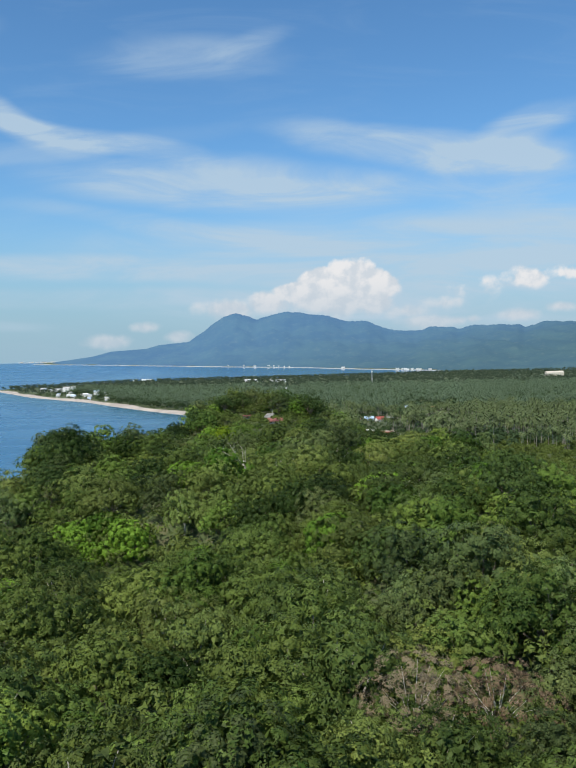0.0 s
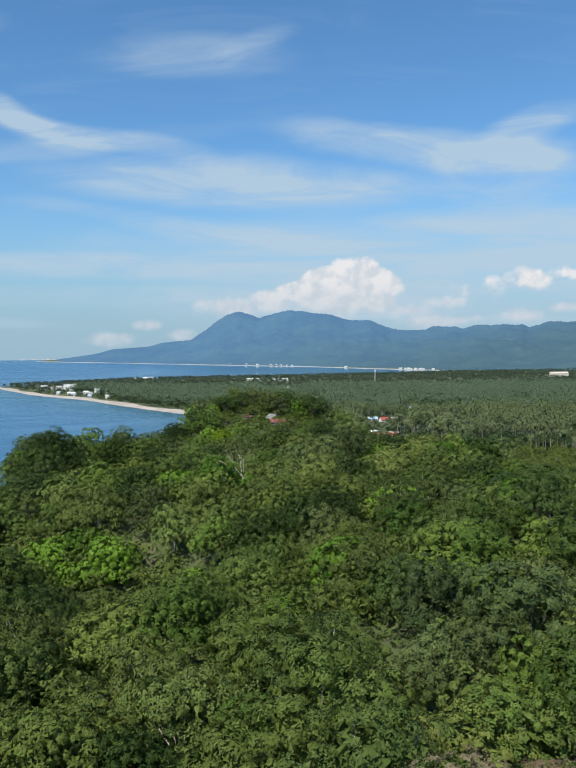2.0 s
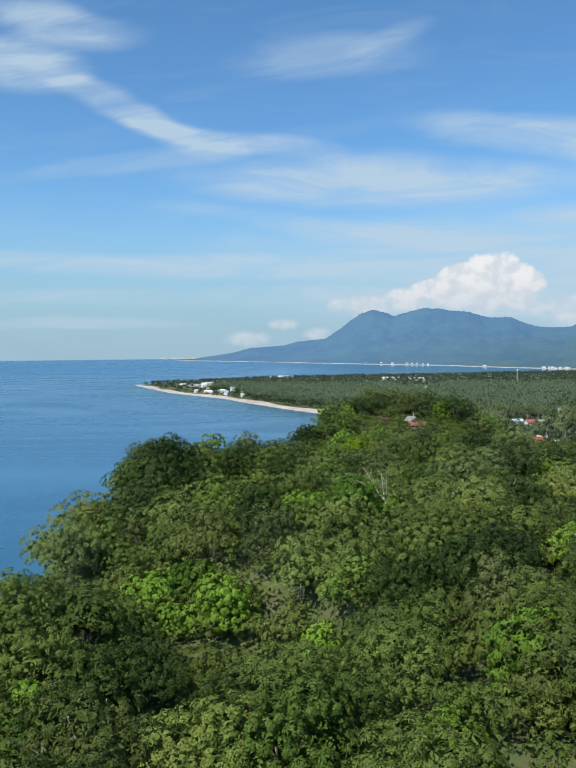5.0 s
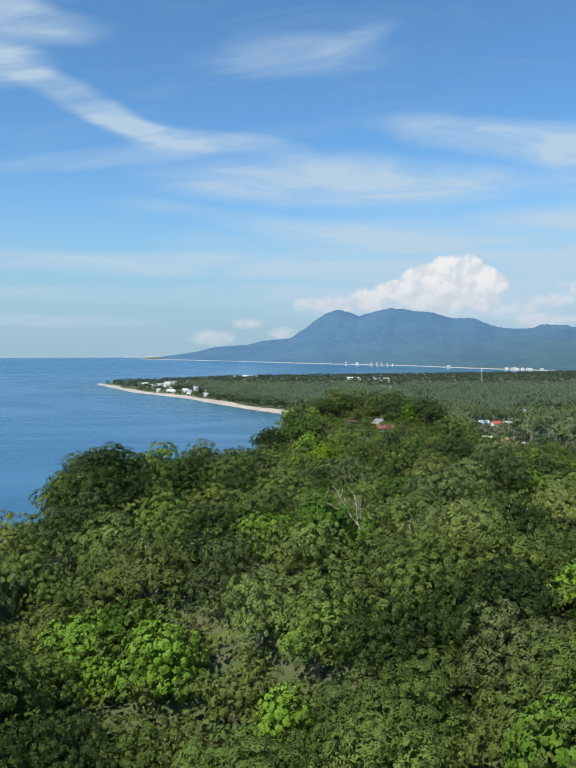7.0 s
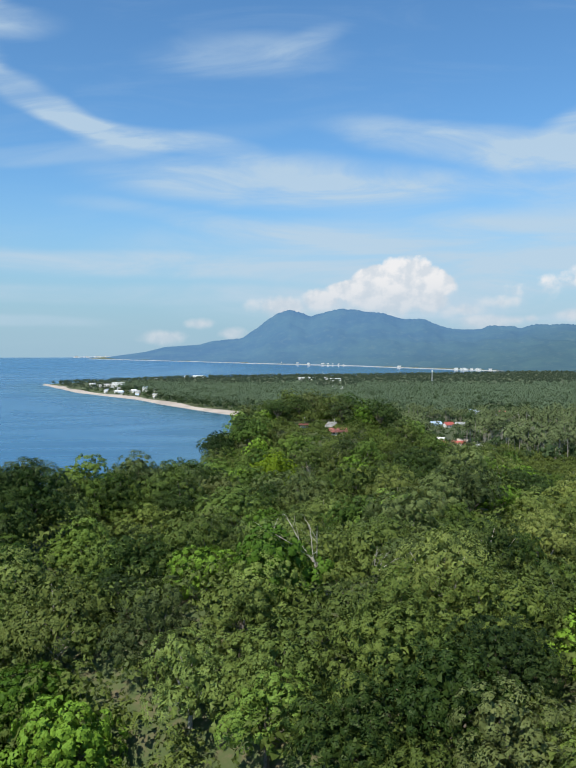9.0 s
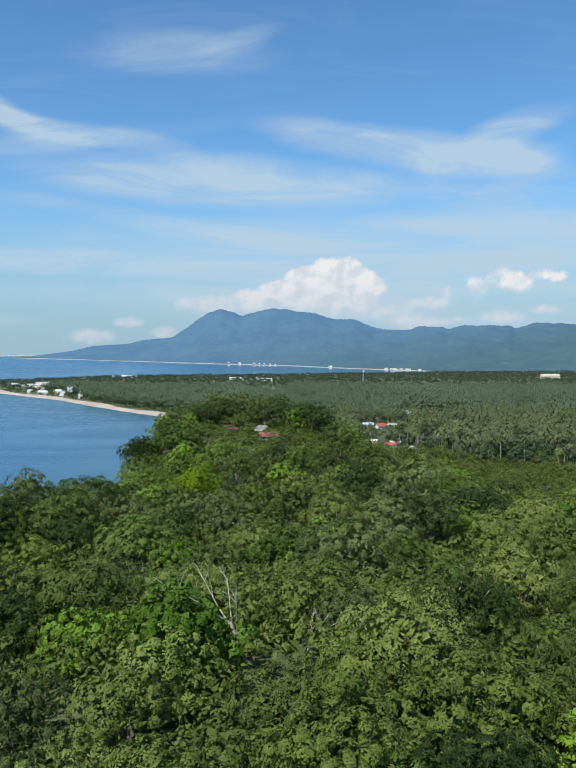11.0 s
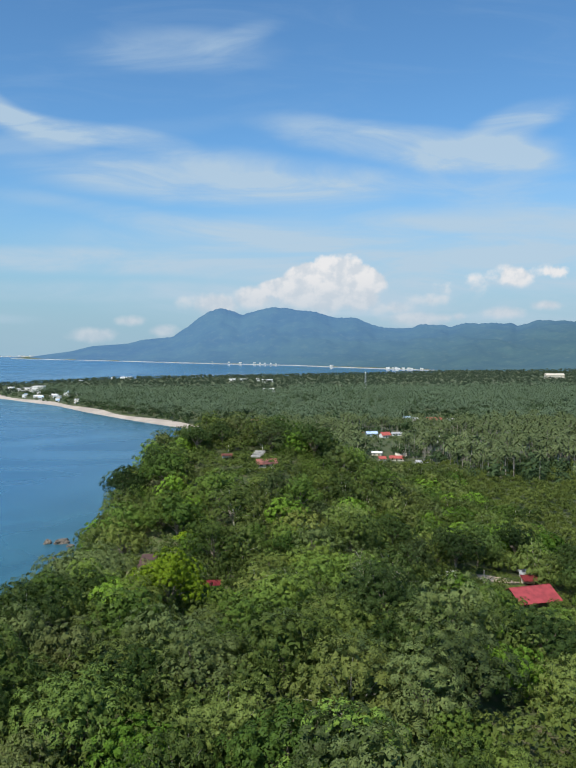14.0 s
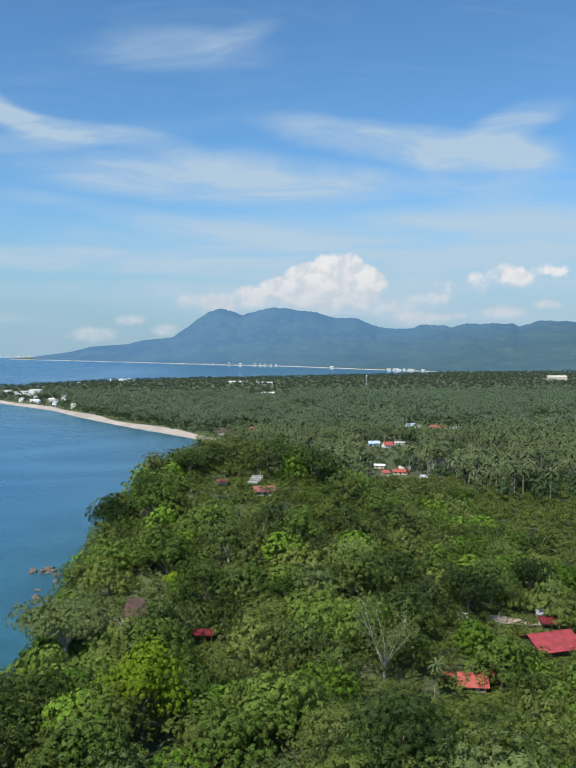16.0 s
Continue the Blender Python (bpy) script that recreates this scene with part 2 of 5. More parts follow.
CREAM = plain("cream_painted_wall", (0.62, 0.56, 0.45), 0.75, spread=0.12, scale=0.4)
BLUE = plain("pale_blue_sheet_roof", (0.45, 0.58, 0.74), 0.45, spread=0.1, scale=0.5)
RED = plain("red_sheet_roof", (0.34, 0.056, 0.058), 0.5, spread=0.14, scale=0.5)
ORANGE = plain("orange_red_sheet_roof", (0.42, 0.095, 0.072), 0.5, spread=0.14, scale=0.5)
FADED = plain("faded_salmon_roof", (0.30, 0.115, 0.085), 0.6, spread=0.2, scale=0.6)
BROWN = plain("brown_shingle_roof", (0.088, 0.047, 0.040), 0.85, spread=0.16, scale=0.7)
GREYROOF = plain("weathered_grey_roof", (0.42, 0.42, 0.42), 0.6, spread=0.16, scale=0.5)
GLASS = plain("dark_window_glass", (0.03, 0.04, 0.05), 0.15, spread=0.05)
CONCRETE = plain("weathered_concrete", (0.38, 0.36, 0.33), 0.85, spread=0.18, scale=0.8)
TIMBER = plain("dark_timber", (0.11, 0.075, 0.05), 0.8, spread=0.2)
STEEL = plain("galvanised_steel", (0.62, 0.62, 0.62), 0.45, 0.6, spread=0.08)
ROCK = plain("wet_limestone", (0.17, 0.145, 0.115), 0.85, spread=0.3, scale=0.7, bump=0.1)
CLIFF = plain("bare_limestone", (0.50, 0.47, 0.42), 0.9, spread=0.25, scale=0.35, bump=0.15)
SAND = plain("pale_beach_sand", (0.43, 0.365, 0.30), 0.95, spread=0.10, scale=0.03, fine=0.4)
FAR_SAND = plain("far_pale_sand", (0.40, 0.40, 0.39), 0.95, spread=0.08, scale=0.02, fine=0.3)
EARTH = plain("bare_earth_yard", (0.36, 0.29, 0.21), 0.95, spread=0.18, scale=0.25)


# ---- the lie of the land ----
COAST = [(-68, -900), (-69, -100), (-70, 60), (-75, 130), (-79, 172), (-60, 215), (-63, 275), (-76, 325), (-80, 385), (-81, 440), (-72, 505), (-52, 560), (-38, 660), (-50, 800),
         (-82, 934), (-144, 1022), (-207, 1108), (-277, 1218), (-358, 1355), (-525, 1561), (-762, 1970), (-735, 2090), (-610, 2330), (-520, 2520),
         (-300, 2640), (0, 2770), (400, 2960), (640, 3150)]
FAR_COAST = [(640, 3150), (618, 3260), (60, 3700), (-650, 3985), (-1250, 4190), (-1420, 4260)]


# knolls and dips of the ridge: x, y, reach, rise
SWELLS = [(-16, 126, 14, 4), (9, 138, 12, 3.5), (16, 180, 18, 4), (33, 92, 16, 3.5), (23, 50, 10, 2.5), (-8, 201, 12, -6.5), (-38, 202, 10, 0.5), (-27, 188, 8, -2.5),
          (-40, 165, 7, -5), (-33, 139, 7, -4), (-4, 66, 6, -5), (-10, 55, 9, -2.5), (14, 75, 6, -3), (6, 93, 6, -3), (12, 24, 10, 1.0), (-14, 101, 7, -3), (-3, 107, 6, 2)]


def sstep(a, b, x):
    t = np.clip((np.asarray(x, float) - a) / (b - a), 0, 1)
    return t * t * (3 - 2 * t)


def lift(x, y):
    """The far sea and land bend up a little, so that a near edge stands where a far horizon would."""
    return 57 * sstep(2900, 4850, np.hypot(x, np.asarray(y, float) - 40))


def shore(x, y):
    """Distance from the coast in metres: over 0 on land, under 0 at sea."""
    x, y = np.asarray(x, float), np.asarray(y, float)
    ring = COAST + FAR_COAST[1:] + [(-1500, 4900), (6000, 4900), (6000, -900)]
    best, inside = np.full(x.shape, 1e9), np.zeros(x.shape, bool)
    for (ax, ay), (bx, by) in zip(ring, ring[1:] + ring[:1]):
        dx, dy = bx - ax, by - ay
        t = np.clip(((x - ax) * dx + (y - ay) * dy) / (dx * dx + dy * dy), 0, 1)
        best = np.minimum(best, np.hypot(x - ax - t * dx, y - ay - t * dy))
        if ay != by:
            inside ^= ((ay > y) != (by > y)) & (x < (bx - ax) * (y - ay) / (by - ay) + ax)
    return np.where(inside, best, -best)


def waves(x, y, size, seed=0):
    """Soft uneven swell between about -1 and 1."""
    a = np.sin(x / size + 1.7 * np.sin(y / size * 0.7 + seed)) * np.cos(y / size * 1.1 + 1.3 * np.sin(x / size * 0.6 + 2 * seed))
    b = np.sin((x * 0.8 + y * 0.6) / size * 2.3 + seed) * np.cos((y * 0.8 - x * 0.6) / size * 1.9 - seed)
    return 0.65 * a + 0.35 * b


def height(x, y, d=None):
    x, y = np.asarray(x, float), np.asarray(y, float)
    d = shore(x, y) if d is None else d
    # the long ridge under the camera
    along = sstep(-200, 10, y) * (1 - sstep(203, 285, y + 0.25 * x))
    ridge = (43 + 2.5 * waves(x, y, 26, 1)) * along * (1 - sstep(30, 105, x - 0.08 * y))
    ridge += 5 * np.exp(-((x - 36) / 22) ** 2 - ((y - 72) / 30) ** 2) - 11 * np.exp(-((x + 22) / 17) ** 2 - ((y - 88) / 22) ** 2)
    ridge += 3 * np.exp(-((x - 4) / 26) ** 2 - ((y - 124) / 30) ** 2)
    ridge += 7 * np.exp(-((x + 54) / 15) ** 2 - ((y - 165) / 22) ** 2) - 7 * np.exp(-((x + 44) / 11) ** 2 - ((y - 116) / 12) ** 2)
    for cx, cy, reach, up in SWELLS:
        ridge += up * np.exp(-((x - cx) ** 2 + (y - cy) ** 2) / reach**2)
    # the headland behind it
    head = 40.5 * np.exp(-np.abs((x + 14) / 64) ** np.where(x < -14, 4, 2) - ((y - 438) / np.where(y > 438, 95, 90)) ** 2)
    saddle = 4 * np.exp(-((x + 30) / 60) ** 2 - ((y - 310) / 60) ** 2)
    hills = np.maximum(ridge, 0) + head + saddle
    steep = sstep(-2, 25, d)
    plain_ = 3.2 * sstep(0, 40, d) + 1.2 * waves(x, y, 120, 3) * sstep(30, 200, d)
    return np.where(d > 0, plain_ + hills * steep, np.maximum(-9, d * 0.12)) + lift(x, y)


def mesh_object(name, verts, faces, material, smooth=False):
    me = bpy.data.meshes.new(name)
    verts, faces = np.asarray(verts, np.float32), np.asarray(faces, np.int32)
    me.vertices.add(len(verts))
    me.vertices.foreach_set("co", verts.ravel())
    k = faces.shape[1]
    me.loops.add(faces.size)
    me.loops.foreach_set("vertex_index", faces.ravel())
    me.polygons.add(len(faces))
    me.polygons.foreach_set("loop_start", np.arange(0, faces.size, k, dtype=np.int32))
    me.polygons.foreach_set("use_smooth", np.full(len(faces), smooth))
    me.update(calc_edges=True)
    me.validate()
    me.materials.append(material)
    return new(name, me)


def grid_faces(rows, cols):
    a = (np.arange(rows - 1)[:, None] * cols + np.arange(cols - 1)[None]).ravel()
    return np.stack([a, a + 1, a + cols + 1, a + cols], 1)


def ground_material():
    m = bpy.data.materials.new("scrub_ground")
    m.use_nodes = True
    n = Nodes(m.node_tree)
    spot = n.add("ShaderNodeNewGeometry").outputs["Position"]
    a, b = n.noise(spot, 0.02, 5, 0.6), n.noise(spot, 0.7, 5, 0.65)
    col = n.mix(n.ramp(a, 0.3, 0.7), (0.040, 0.062, 0.018), (0.085, 0.115, 0.034))
    col = n.mix(n.ramp(b, 0.45, 0.7), col, (0.120, 0.100, 0.052))
    bsdf = n.add("ShaderNodeBsdfPrincipled")
    n.put(bsdf.inputs["Base Color"], col)
    bsdf.inputs["Roughness"].default_value = 0.95
    n.put(n.add("ShaderNodeOutputMaterial").inputs[0], bsdf.outputs[0])
    return m


def water_material():
    m = bpy.data.materials.new("sea_water")
    m.use_nodes = True
    n = Nodes(m.node_tree)
    spot = n.add("ShaderNodeNewGeometry").outputs["Position"]
    shallow = n.add("ShaderNodeAttribute")
    shallow.attribute_name = "shallow"
    streak = n.noise(n.scaled(spot, scale=(0.0022, 0.0040, 1), rot=radians(-24)), 1.0, 4, 0.5, 2.4)
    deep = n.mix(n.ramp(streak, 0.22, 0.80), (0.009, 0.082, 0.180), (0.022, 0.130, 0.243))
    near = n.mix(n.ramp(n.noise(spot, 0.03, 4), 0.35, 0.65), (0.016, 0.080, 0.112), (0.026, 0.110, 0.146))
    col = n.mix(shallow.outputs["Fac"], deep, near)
    b = n.add("ShaderNodeBsdfPrincipled")
    n.put(b.inputs["Base Color"], col)
    calm = n.add("ShaderNodeAttribute")
    calm.attribute_name = "calm"
    n.put(b.inputs["Roughness"], n.math("MULTIPLY", n.ramp(streak, 0.2, 0.8, 0.30, 0.23), n.ramp(calm.outputs["Fac"], 0, 1, 1.0, 0.3)))
    b.inputs["IOR"].default_value = 1.33
    ripple = n.math("ADD", n.noise(n.scaled(spot, scale=(0.25, 0.6, 0.3)), 1.0, 4, 0.6), n.math("MULTIPLY", n.noise(spot, 0.05, 3), 2.0))
    bump = n.add("ShaderNodeBump")
    n.put(bump.inputs["Strength"], n.ramp(calm.outputs["Fac"], 0, 1, 0.25, 0.03))
    bump.inputs["Distance"].default_value = 0.14
    n.put(bump.inputs["Height"], ripple)
    n.put(b.inputs["Normal"], bump.outputs[0])
    n.put(n.add("ShaderNodeOutputMaterial").inputs[0], b.outputs[0])
    return m


def build_ground():
    # fine near the ridge, coarser outwards to the horizon
    xs = np.unique(np.concatenate([np.arange(-140, 180, 4), np.arange(-900, 1000, 25), np.linspace(-4700, 4700, 120)]).round(2))
    ys = np.unique(np.concatenate([np.arange(-120, 600, 4), np.arange(600, 3200, 25), np.arange(3200, 4750, 40), np.linspace(-900, -120, 20)]).round(2))
    gx, gy = np.meshgrid(xs, ys)
    gz = height(gx, gy)
    ob = mesh_object("ground", np.stack([gx, gy, gz], -1).reshape(-1, 3), grid_faces(len(ys), len(xs)), ground_material(), True)
    tagged(ob, "green scrubby ground of ridge, headland and coastal plain", "ground", kind="structure")


def build_sea():
    radii = np.concatenate([np.linspace(0, 700, 60), np.linspace(715, 2600, 70), np.linspace(2630, 4880, 50)])
    turns = np.radians(np.arange(-180, 180.5, 1.5))
    r, t = np.meshgrid(radii, turns)
    x, y = r * np.sin(t), 40 + r * np.cos(t)
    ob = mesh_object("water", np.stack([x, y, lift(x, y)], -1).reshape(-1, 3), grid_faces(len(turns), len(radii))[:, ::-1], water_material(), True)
    d = shore(x, y).ravel()
    data = ob.data.attributes.new("shallow", "FLOAT", "POINT")
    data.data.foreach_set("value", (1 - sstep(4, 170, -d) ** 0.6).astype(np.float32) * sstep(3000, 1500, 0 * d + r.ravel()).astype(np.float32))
    # the inner bay lies sheltered
    data = ob.data.attributes.new("calm", "FLOAT", "POINT")
    data.data.foreach_set("value", (sstep(-1100, -100, x) * sstep(2300, 2700, y)).ravel().astype(np.float32))
    tagged(ob, "calm blue sea with pale streaks of smoother water", "sea", kind="structure")


def strip_along(line, wide, up, step=10.0, wobble=6.0, seed=1):
    """A band that follows a coastline on its land side."""
    pts = np.array(line, float)
    seg = np.hypot(*np.diff(pts, axis=0).T)
    at = np.concatenate([[0], np.cumsum(seg)])
    s = np.arange(0, at[-1], step)
    x, y = np.interp(s, at, pts[:, 0]), np.interp(s, at, pts[:, 1])
    for _ in range(4):
        x[1:-1], y[1:-1] = (x[:-2] + x[1:-1] + x[2:]) / 3, (y[:-2] + y[1:-1] + y[2:]) / 3
    tx, ty = np.gradient(x), np.gradient(y)
    q = np.hypot(tx, ty)
    nx, ny = ty / q, -tx / q
    taper = np.minimum(1, np.minimum(np.arange(len(s)), np.arange(len(s))[::-1]) / 5 + 0.25)
    rows = []
    for k, frac in enumerate((-0.35, -0.1, 0.15, 0.5, 0.8, 1.0)):
        w = wide * frac * taper + wobble * np.sin(s / 37 + seed) * frac
        px, py = x + nx * w, y + ny * w
        rows.append(np.stack([px, py, np.maximum(-0.5, up * (frac + 0.1)) + lift(px, py)], -1))
    return np.stack(rows, 1).reshape(-1, 3), grid_faces(len(s), 6)


def build_beach():
    verts, faces = strip_along(COAST[13:21], 15, 2.4)
    ob = mesh_object("beach", verts, faces, SAND, True)
    tagged(ob, "pale sand beach curving along the bay", "beach", kind="structure")
    verts, faces = strip_along(FAR_COAST[1:6], 5, 1.6, 20, 1.5)
    ob = mesh_object("far_beach", verts, faces[:, ::-1], FAR_SAND, True)
    tagged(ob, "thin pale line of the far beach", "beach", kind="structure")


# skyline of the range, traced to fit the camera's view: place across, and height, as parts of the distance
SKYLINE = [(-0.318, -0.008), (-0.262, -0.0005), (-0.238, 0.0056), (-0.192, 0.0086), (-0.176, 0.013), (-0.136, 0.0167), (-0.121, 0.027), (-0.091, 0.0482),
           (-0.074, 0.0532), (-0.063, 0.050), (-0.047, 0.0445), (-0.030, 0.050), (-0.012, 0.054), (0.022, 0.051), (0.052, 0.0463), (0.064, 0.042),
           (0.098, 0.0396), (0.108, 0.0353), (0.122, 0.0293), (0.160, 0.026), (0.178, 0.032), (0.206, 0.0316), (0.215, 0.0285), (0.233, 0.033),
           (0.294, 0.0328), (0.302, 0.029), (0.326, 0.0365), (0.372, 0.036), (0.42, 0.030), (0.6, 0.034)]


def mountain_material():
    m = bpy.data.materials.new("hazed_wooded_slopes")
    m.use_nodes = True
    n = Nodes(m.node_tree)
    spot = n.add("ShaderNodeNewGeometry").outputs["Position"]
    a, b = n.noise(spot, 0.006, 5, 0.6), n.noise(spot, 0.03, 5, 0.65)
    # slope greens already shifted towards blue for haze
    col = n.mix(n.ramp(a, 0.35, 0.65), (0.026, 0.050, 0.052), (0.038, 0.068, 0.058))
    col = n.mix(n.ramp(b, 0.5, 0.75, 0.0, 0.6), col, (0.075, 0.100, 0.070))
    bsdf = n.add("ShaderNodeBsdfPrincipled")
    n.put(bsdf.inputs["Base Color"], col)
    bsdf.inputs["Roughness"].default_value = 1.0
    bsdf.inputs["Specular IOR Level"].default_value = 0.0
    # haze of the air between, added as a blue glow on this backdrop alone
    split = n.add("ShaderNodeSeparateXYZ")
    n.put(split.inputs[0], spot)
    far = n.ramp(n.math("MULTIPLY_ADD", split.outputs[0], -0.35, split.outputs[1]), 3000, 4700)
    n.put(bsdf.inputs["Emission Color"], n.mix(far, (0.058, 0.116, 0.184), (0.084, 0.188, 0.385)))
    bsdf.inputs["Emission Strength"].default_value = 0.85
    n.put(n.add("ShaderNodeOutputMaterial").inputs[0], bsdf.outputs[0])
    return m


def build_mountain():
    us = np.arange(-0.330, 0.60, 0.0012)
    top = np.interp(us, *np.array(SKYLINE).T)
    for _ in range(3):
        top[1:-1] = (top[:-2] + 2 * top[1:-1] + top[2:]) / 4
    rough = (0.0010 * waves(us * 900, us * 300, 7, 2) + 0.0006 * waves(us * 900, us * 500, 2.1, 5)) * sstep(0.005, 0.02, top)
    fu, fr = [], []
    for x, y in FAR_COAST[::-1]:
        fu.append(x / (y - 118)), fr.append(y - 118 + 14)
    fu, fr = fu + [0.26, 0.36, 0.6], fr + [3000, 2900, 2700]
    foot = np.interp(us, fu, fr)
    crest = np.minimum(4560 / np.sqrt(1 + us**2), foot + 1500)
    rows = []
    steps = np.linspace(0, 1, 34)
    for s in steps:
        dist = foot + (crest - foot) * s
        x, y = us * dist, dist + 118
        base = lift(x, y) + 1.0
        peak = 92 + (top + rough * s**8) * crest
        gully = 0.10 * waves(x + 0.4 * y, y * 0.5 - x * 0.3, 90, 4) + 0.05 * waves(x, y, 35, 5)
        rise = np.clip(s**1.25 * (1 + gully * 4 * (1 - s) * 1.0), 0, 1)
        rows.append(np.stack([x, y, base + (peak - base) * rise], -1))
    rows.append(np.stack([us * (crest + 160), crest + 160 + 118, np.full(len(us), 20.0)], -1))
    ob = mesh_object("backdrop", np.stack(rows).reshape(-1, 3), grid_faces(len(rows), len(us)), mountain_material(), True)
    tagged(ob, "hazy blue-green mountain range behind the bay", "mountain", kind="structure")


build_ground()
build_sea()
build_beach()
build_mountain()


# ---- parts and shapes ----
def part(name, bm, material, parent, label=""):
    me = bpy.data.meshes.new(name)
    bm.to_mesh(me)
    bm.free()
    me.materials.append(material)
    ob = new(name, me)
    ob.parent = parent
    if label:
        ob["label"] = label
    return ob


def array_part(name, verts, faces, material, parent, label="", smooth=False):
    ob = mesh_object(name, verts, faces, material, smooth)
    ob.parent = parent
    if label:
        ob["label"] = label
    return ob


def thing(name, m, label, category, group=""):
    ob = new(name)
    ob.matrix_basis = m
    ob.empty_display_size = 0.5
    return tagged(ob, label, category, group)


def box(bm, lo, hi, bevel=0.0):
    made = bmesh.ops.create_cube(bm, size=1.0)["verts"]
    for v in made:
        v.co = Vector([lo[k] + (v.co[k] + 0.5) * (hi[k] - lo[k]) for k in range(3)])
    if bevel:
        edges = list({e for v in made for e in v.link_edges})
        bmesh.ops.bevel(bm, geom=edges, offset=bevel, segments=1, affect="EDGES")
    return bm


def tube(points, radii, sides=6):
    """Vertices and quads of a tapered limb through the points."""
    pts = np.array(points, float)
    verts, faces = [], []
    for k, (p, r) in enumerate(zip(pts, radii)):
        way = pts[min(k + 1, len(pts) - 1)] - pts[max(k - 1, 0)]
        way = way / np.linalg.norm(way)
        a = np.cross(way, (0.31, 0.95, 0.1))
        a /= np.linalg.norm(a)
        b = np.cross(way, a)
        for i in range(sides):
            t = 2 * math.pi * i / sides
            verts.append(p + r * (a * math.cos(t) + b * math.sin(t)))
    for k in range(len(pts) - 1):
        for i in range(sides):
            j = (i + 1) % sides
            faces.append((k * sides + i, k * sides + j, (k + 1) * sides + j, (k + 1) * sides + i))
    return np.array(verts), np.array(faces)


def joined(pieces):
    verts, faces, off = [], [], 0
    for v, f in pieces:
        verts.append(v)
        faces.append(np.asarray(f) + off)
        off += len(v)
    return np.concatenate(verts), np.concatenate(faces)


def unit(v):
    return v / np.maximum(np.linalg.norm(v, axis=-1, keepdims=True), 1e-9)


def sprays(centres, normals, size, count, rng, droop=0.35, slim=0.34, spread=1.0):
    """Whorls of pointed leaf blades."""
    k = len(centres)
    side = unit(np.cross(normals, rng.normal(size=(k, 3))))
    other = np.cross(normals, side)
    verts = []
    for i in range(count):
        a = 2 * math.pi * (i + rng.random(k) * 0.7) / count
        out = side * np.cos(a)[:, None] + other * np.sin(a)[:, None]
        way = unit(out * spread + normals * (0.25 + 0.5 * rng.random((k, 1))))
        flat = unit(np.cross(way, normals))
        length = (size * (0.65 + 0.7 * rng.random(k)))[:, None]
        tip = centres + way * length - np.array([0, 0, 1.0]) * length * droop
        mid = centres + way * length * 0.18
        verts.append(np.stack([mid + flat * length * slim * 0.55, tip, mid - flat * length * slim * 0.55], 1))
    verts = np.concatenate(verts).reshape(-1, 3)
    return verts, np.arange(len(verts)).reshape(-1, 3)


def puffs(centres, normals, reach, leaves, size, rng, slim=0.5, droop=0.0, wide=1.35):
    """Small rounded clumps of leaves: each leaf lies on its clump's outside, tilted a little."""
    k = len(centres)
    way = rng.normal(size=(k, leaves, 3))
    way = unit(unit(way) + normals[:, None] * wide)
    r = reach[:, None, None] if isinstance(reach, np.ndarray) else reach
    spot = centres[:, None] + way * r * (0.8 + 0.35 * rng.random((k, leaves, 1)))
    face = unit(way + 0.14 * rng.normal(size=way.shape))
    along = unit(np.cross(face, rng.normal(size=way.shape)))
    along[..., 2] -= droop
    across = np.cross(face, along)
    length = size * (0.6 + 0.8 * rng.random((k, leaves, 1)))
    verts = np.stack([spot - along * length * 0.45 + across * length * slim * 0.5, spot + along * length * 0.55, spot - along * length * 0.45 - across * length * slim * 0.5], 2)
    verts = verts.reshape(-1, 3)
    return verts, np.arange(len(verts)).reshape(-1, 3)


def crown(rng, wide, tall, lobes, clumps, reach, leaves, size, flat=0.75, slim=0.5, droop=0.0, low=0.5, inner=150, big=0.11):
    """A broken crown of lobes; each lobe carries clumps of leaves over an inner layer of larger ones. Its middle is at the origin."""
    cs, rs = [], []
    for k in range(lobes):
        a = 2.4 * k + rng.random()
        d = wide * 0.5 * math.sqrt((k + 0.3) / lobes) * 0.74
        cs.append([d * math.cos(a), d * math.sin(a), tall * (0.26 - 0.62 * (d / wide * 2) ** 2 + 0.34 * (rng.random() - 0.5))])
        rs.append(wide * (0.14 + 0.14 * rng.random()))
    cs, rs = np.array(cs), np.array(rs)
    squash = np.array([1, 1, flat])
    m = clumps * 5
    pick = rng.choice(lobes, m, p=rs**2 / (rs**2).sum())
    way = rng.normal(size=(m, 3))
    way[:, 2] = np.abs(way[:, 2]) - low * rng.random(m)
    way = unit(way)
    pts = cs[pick] + way * rs[pick][:, None] * squash * (0.82 + 0.22 * rng.random((m, 1)))
    keep = []
    for n in range(m):
        p = pts[n]
        if (np.linalg.norm((p - cs) / squash, axis=1) < rs * 0.78).any():
            continue
        if keep and np.linalg.norm(pts[keep] - p, axis=1).min() < reach * 1.25:
            continue
        keep.append(n)
        if len(keep) == clumps:
            break
    out = unit(way[keep] + np.array([0, 0, 0.3]))
    span = reach * (0.6 + 0.9 * rng.random(len(keep)) ** 1.5)
    pieces = [puffs(pts[keep], out, span, leaves, size, rng, slim, droop)]
    for c, r in zip(cs, rs):
        d = rng.normal(size=(inner, 3))
        d[:, 2] = np.abs(d[:, 2]) - 0.35
        pieces.append(puffs(c + unit(d) * r * (0.46 + 0.24 * rng.random((inner, 1))) * squash, unit(d), 0.05, 1, r * big * 2, rng, 0.7))
    return joined(pieces), cs


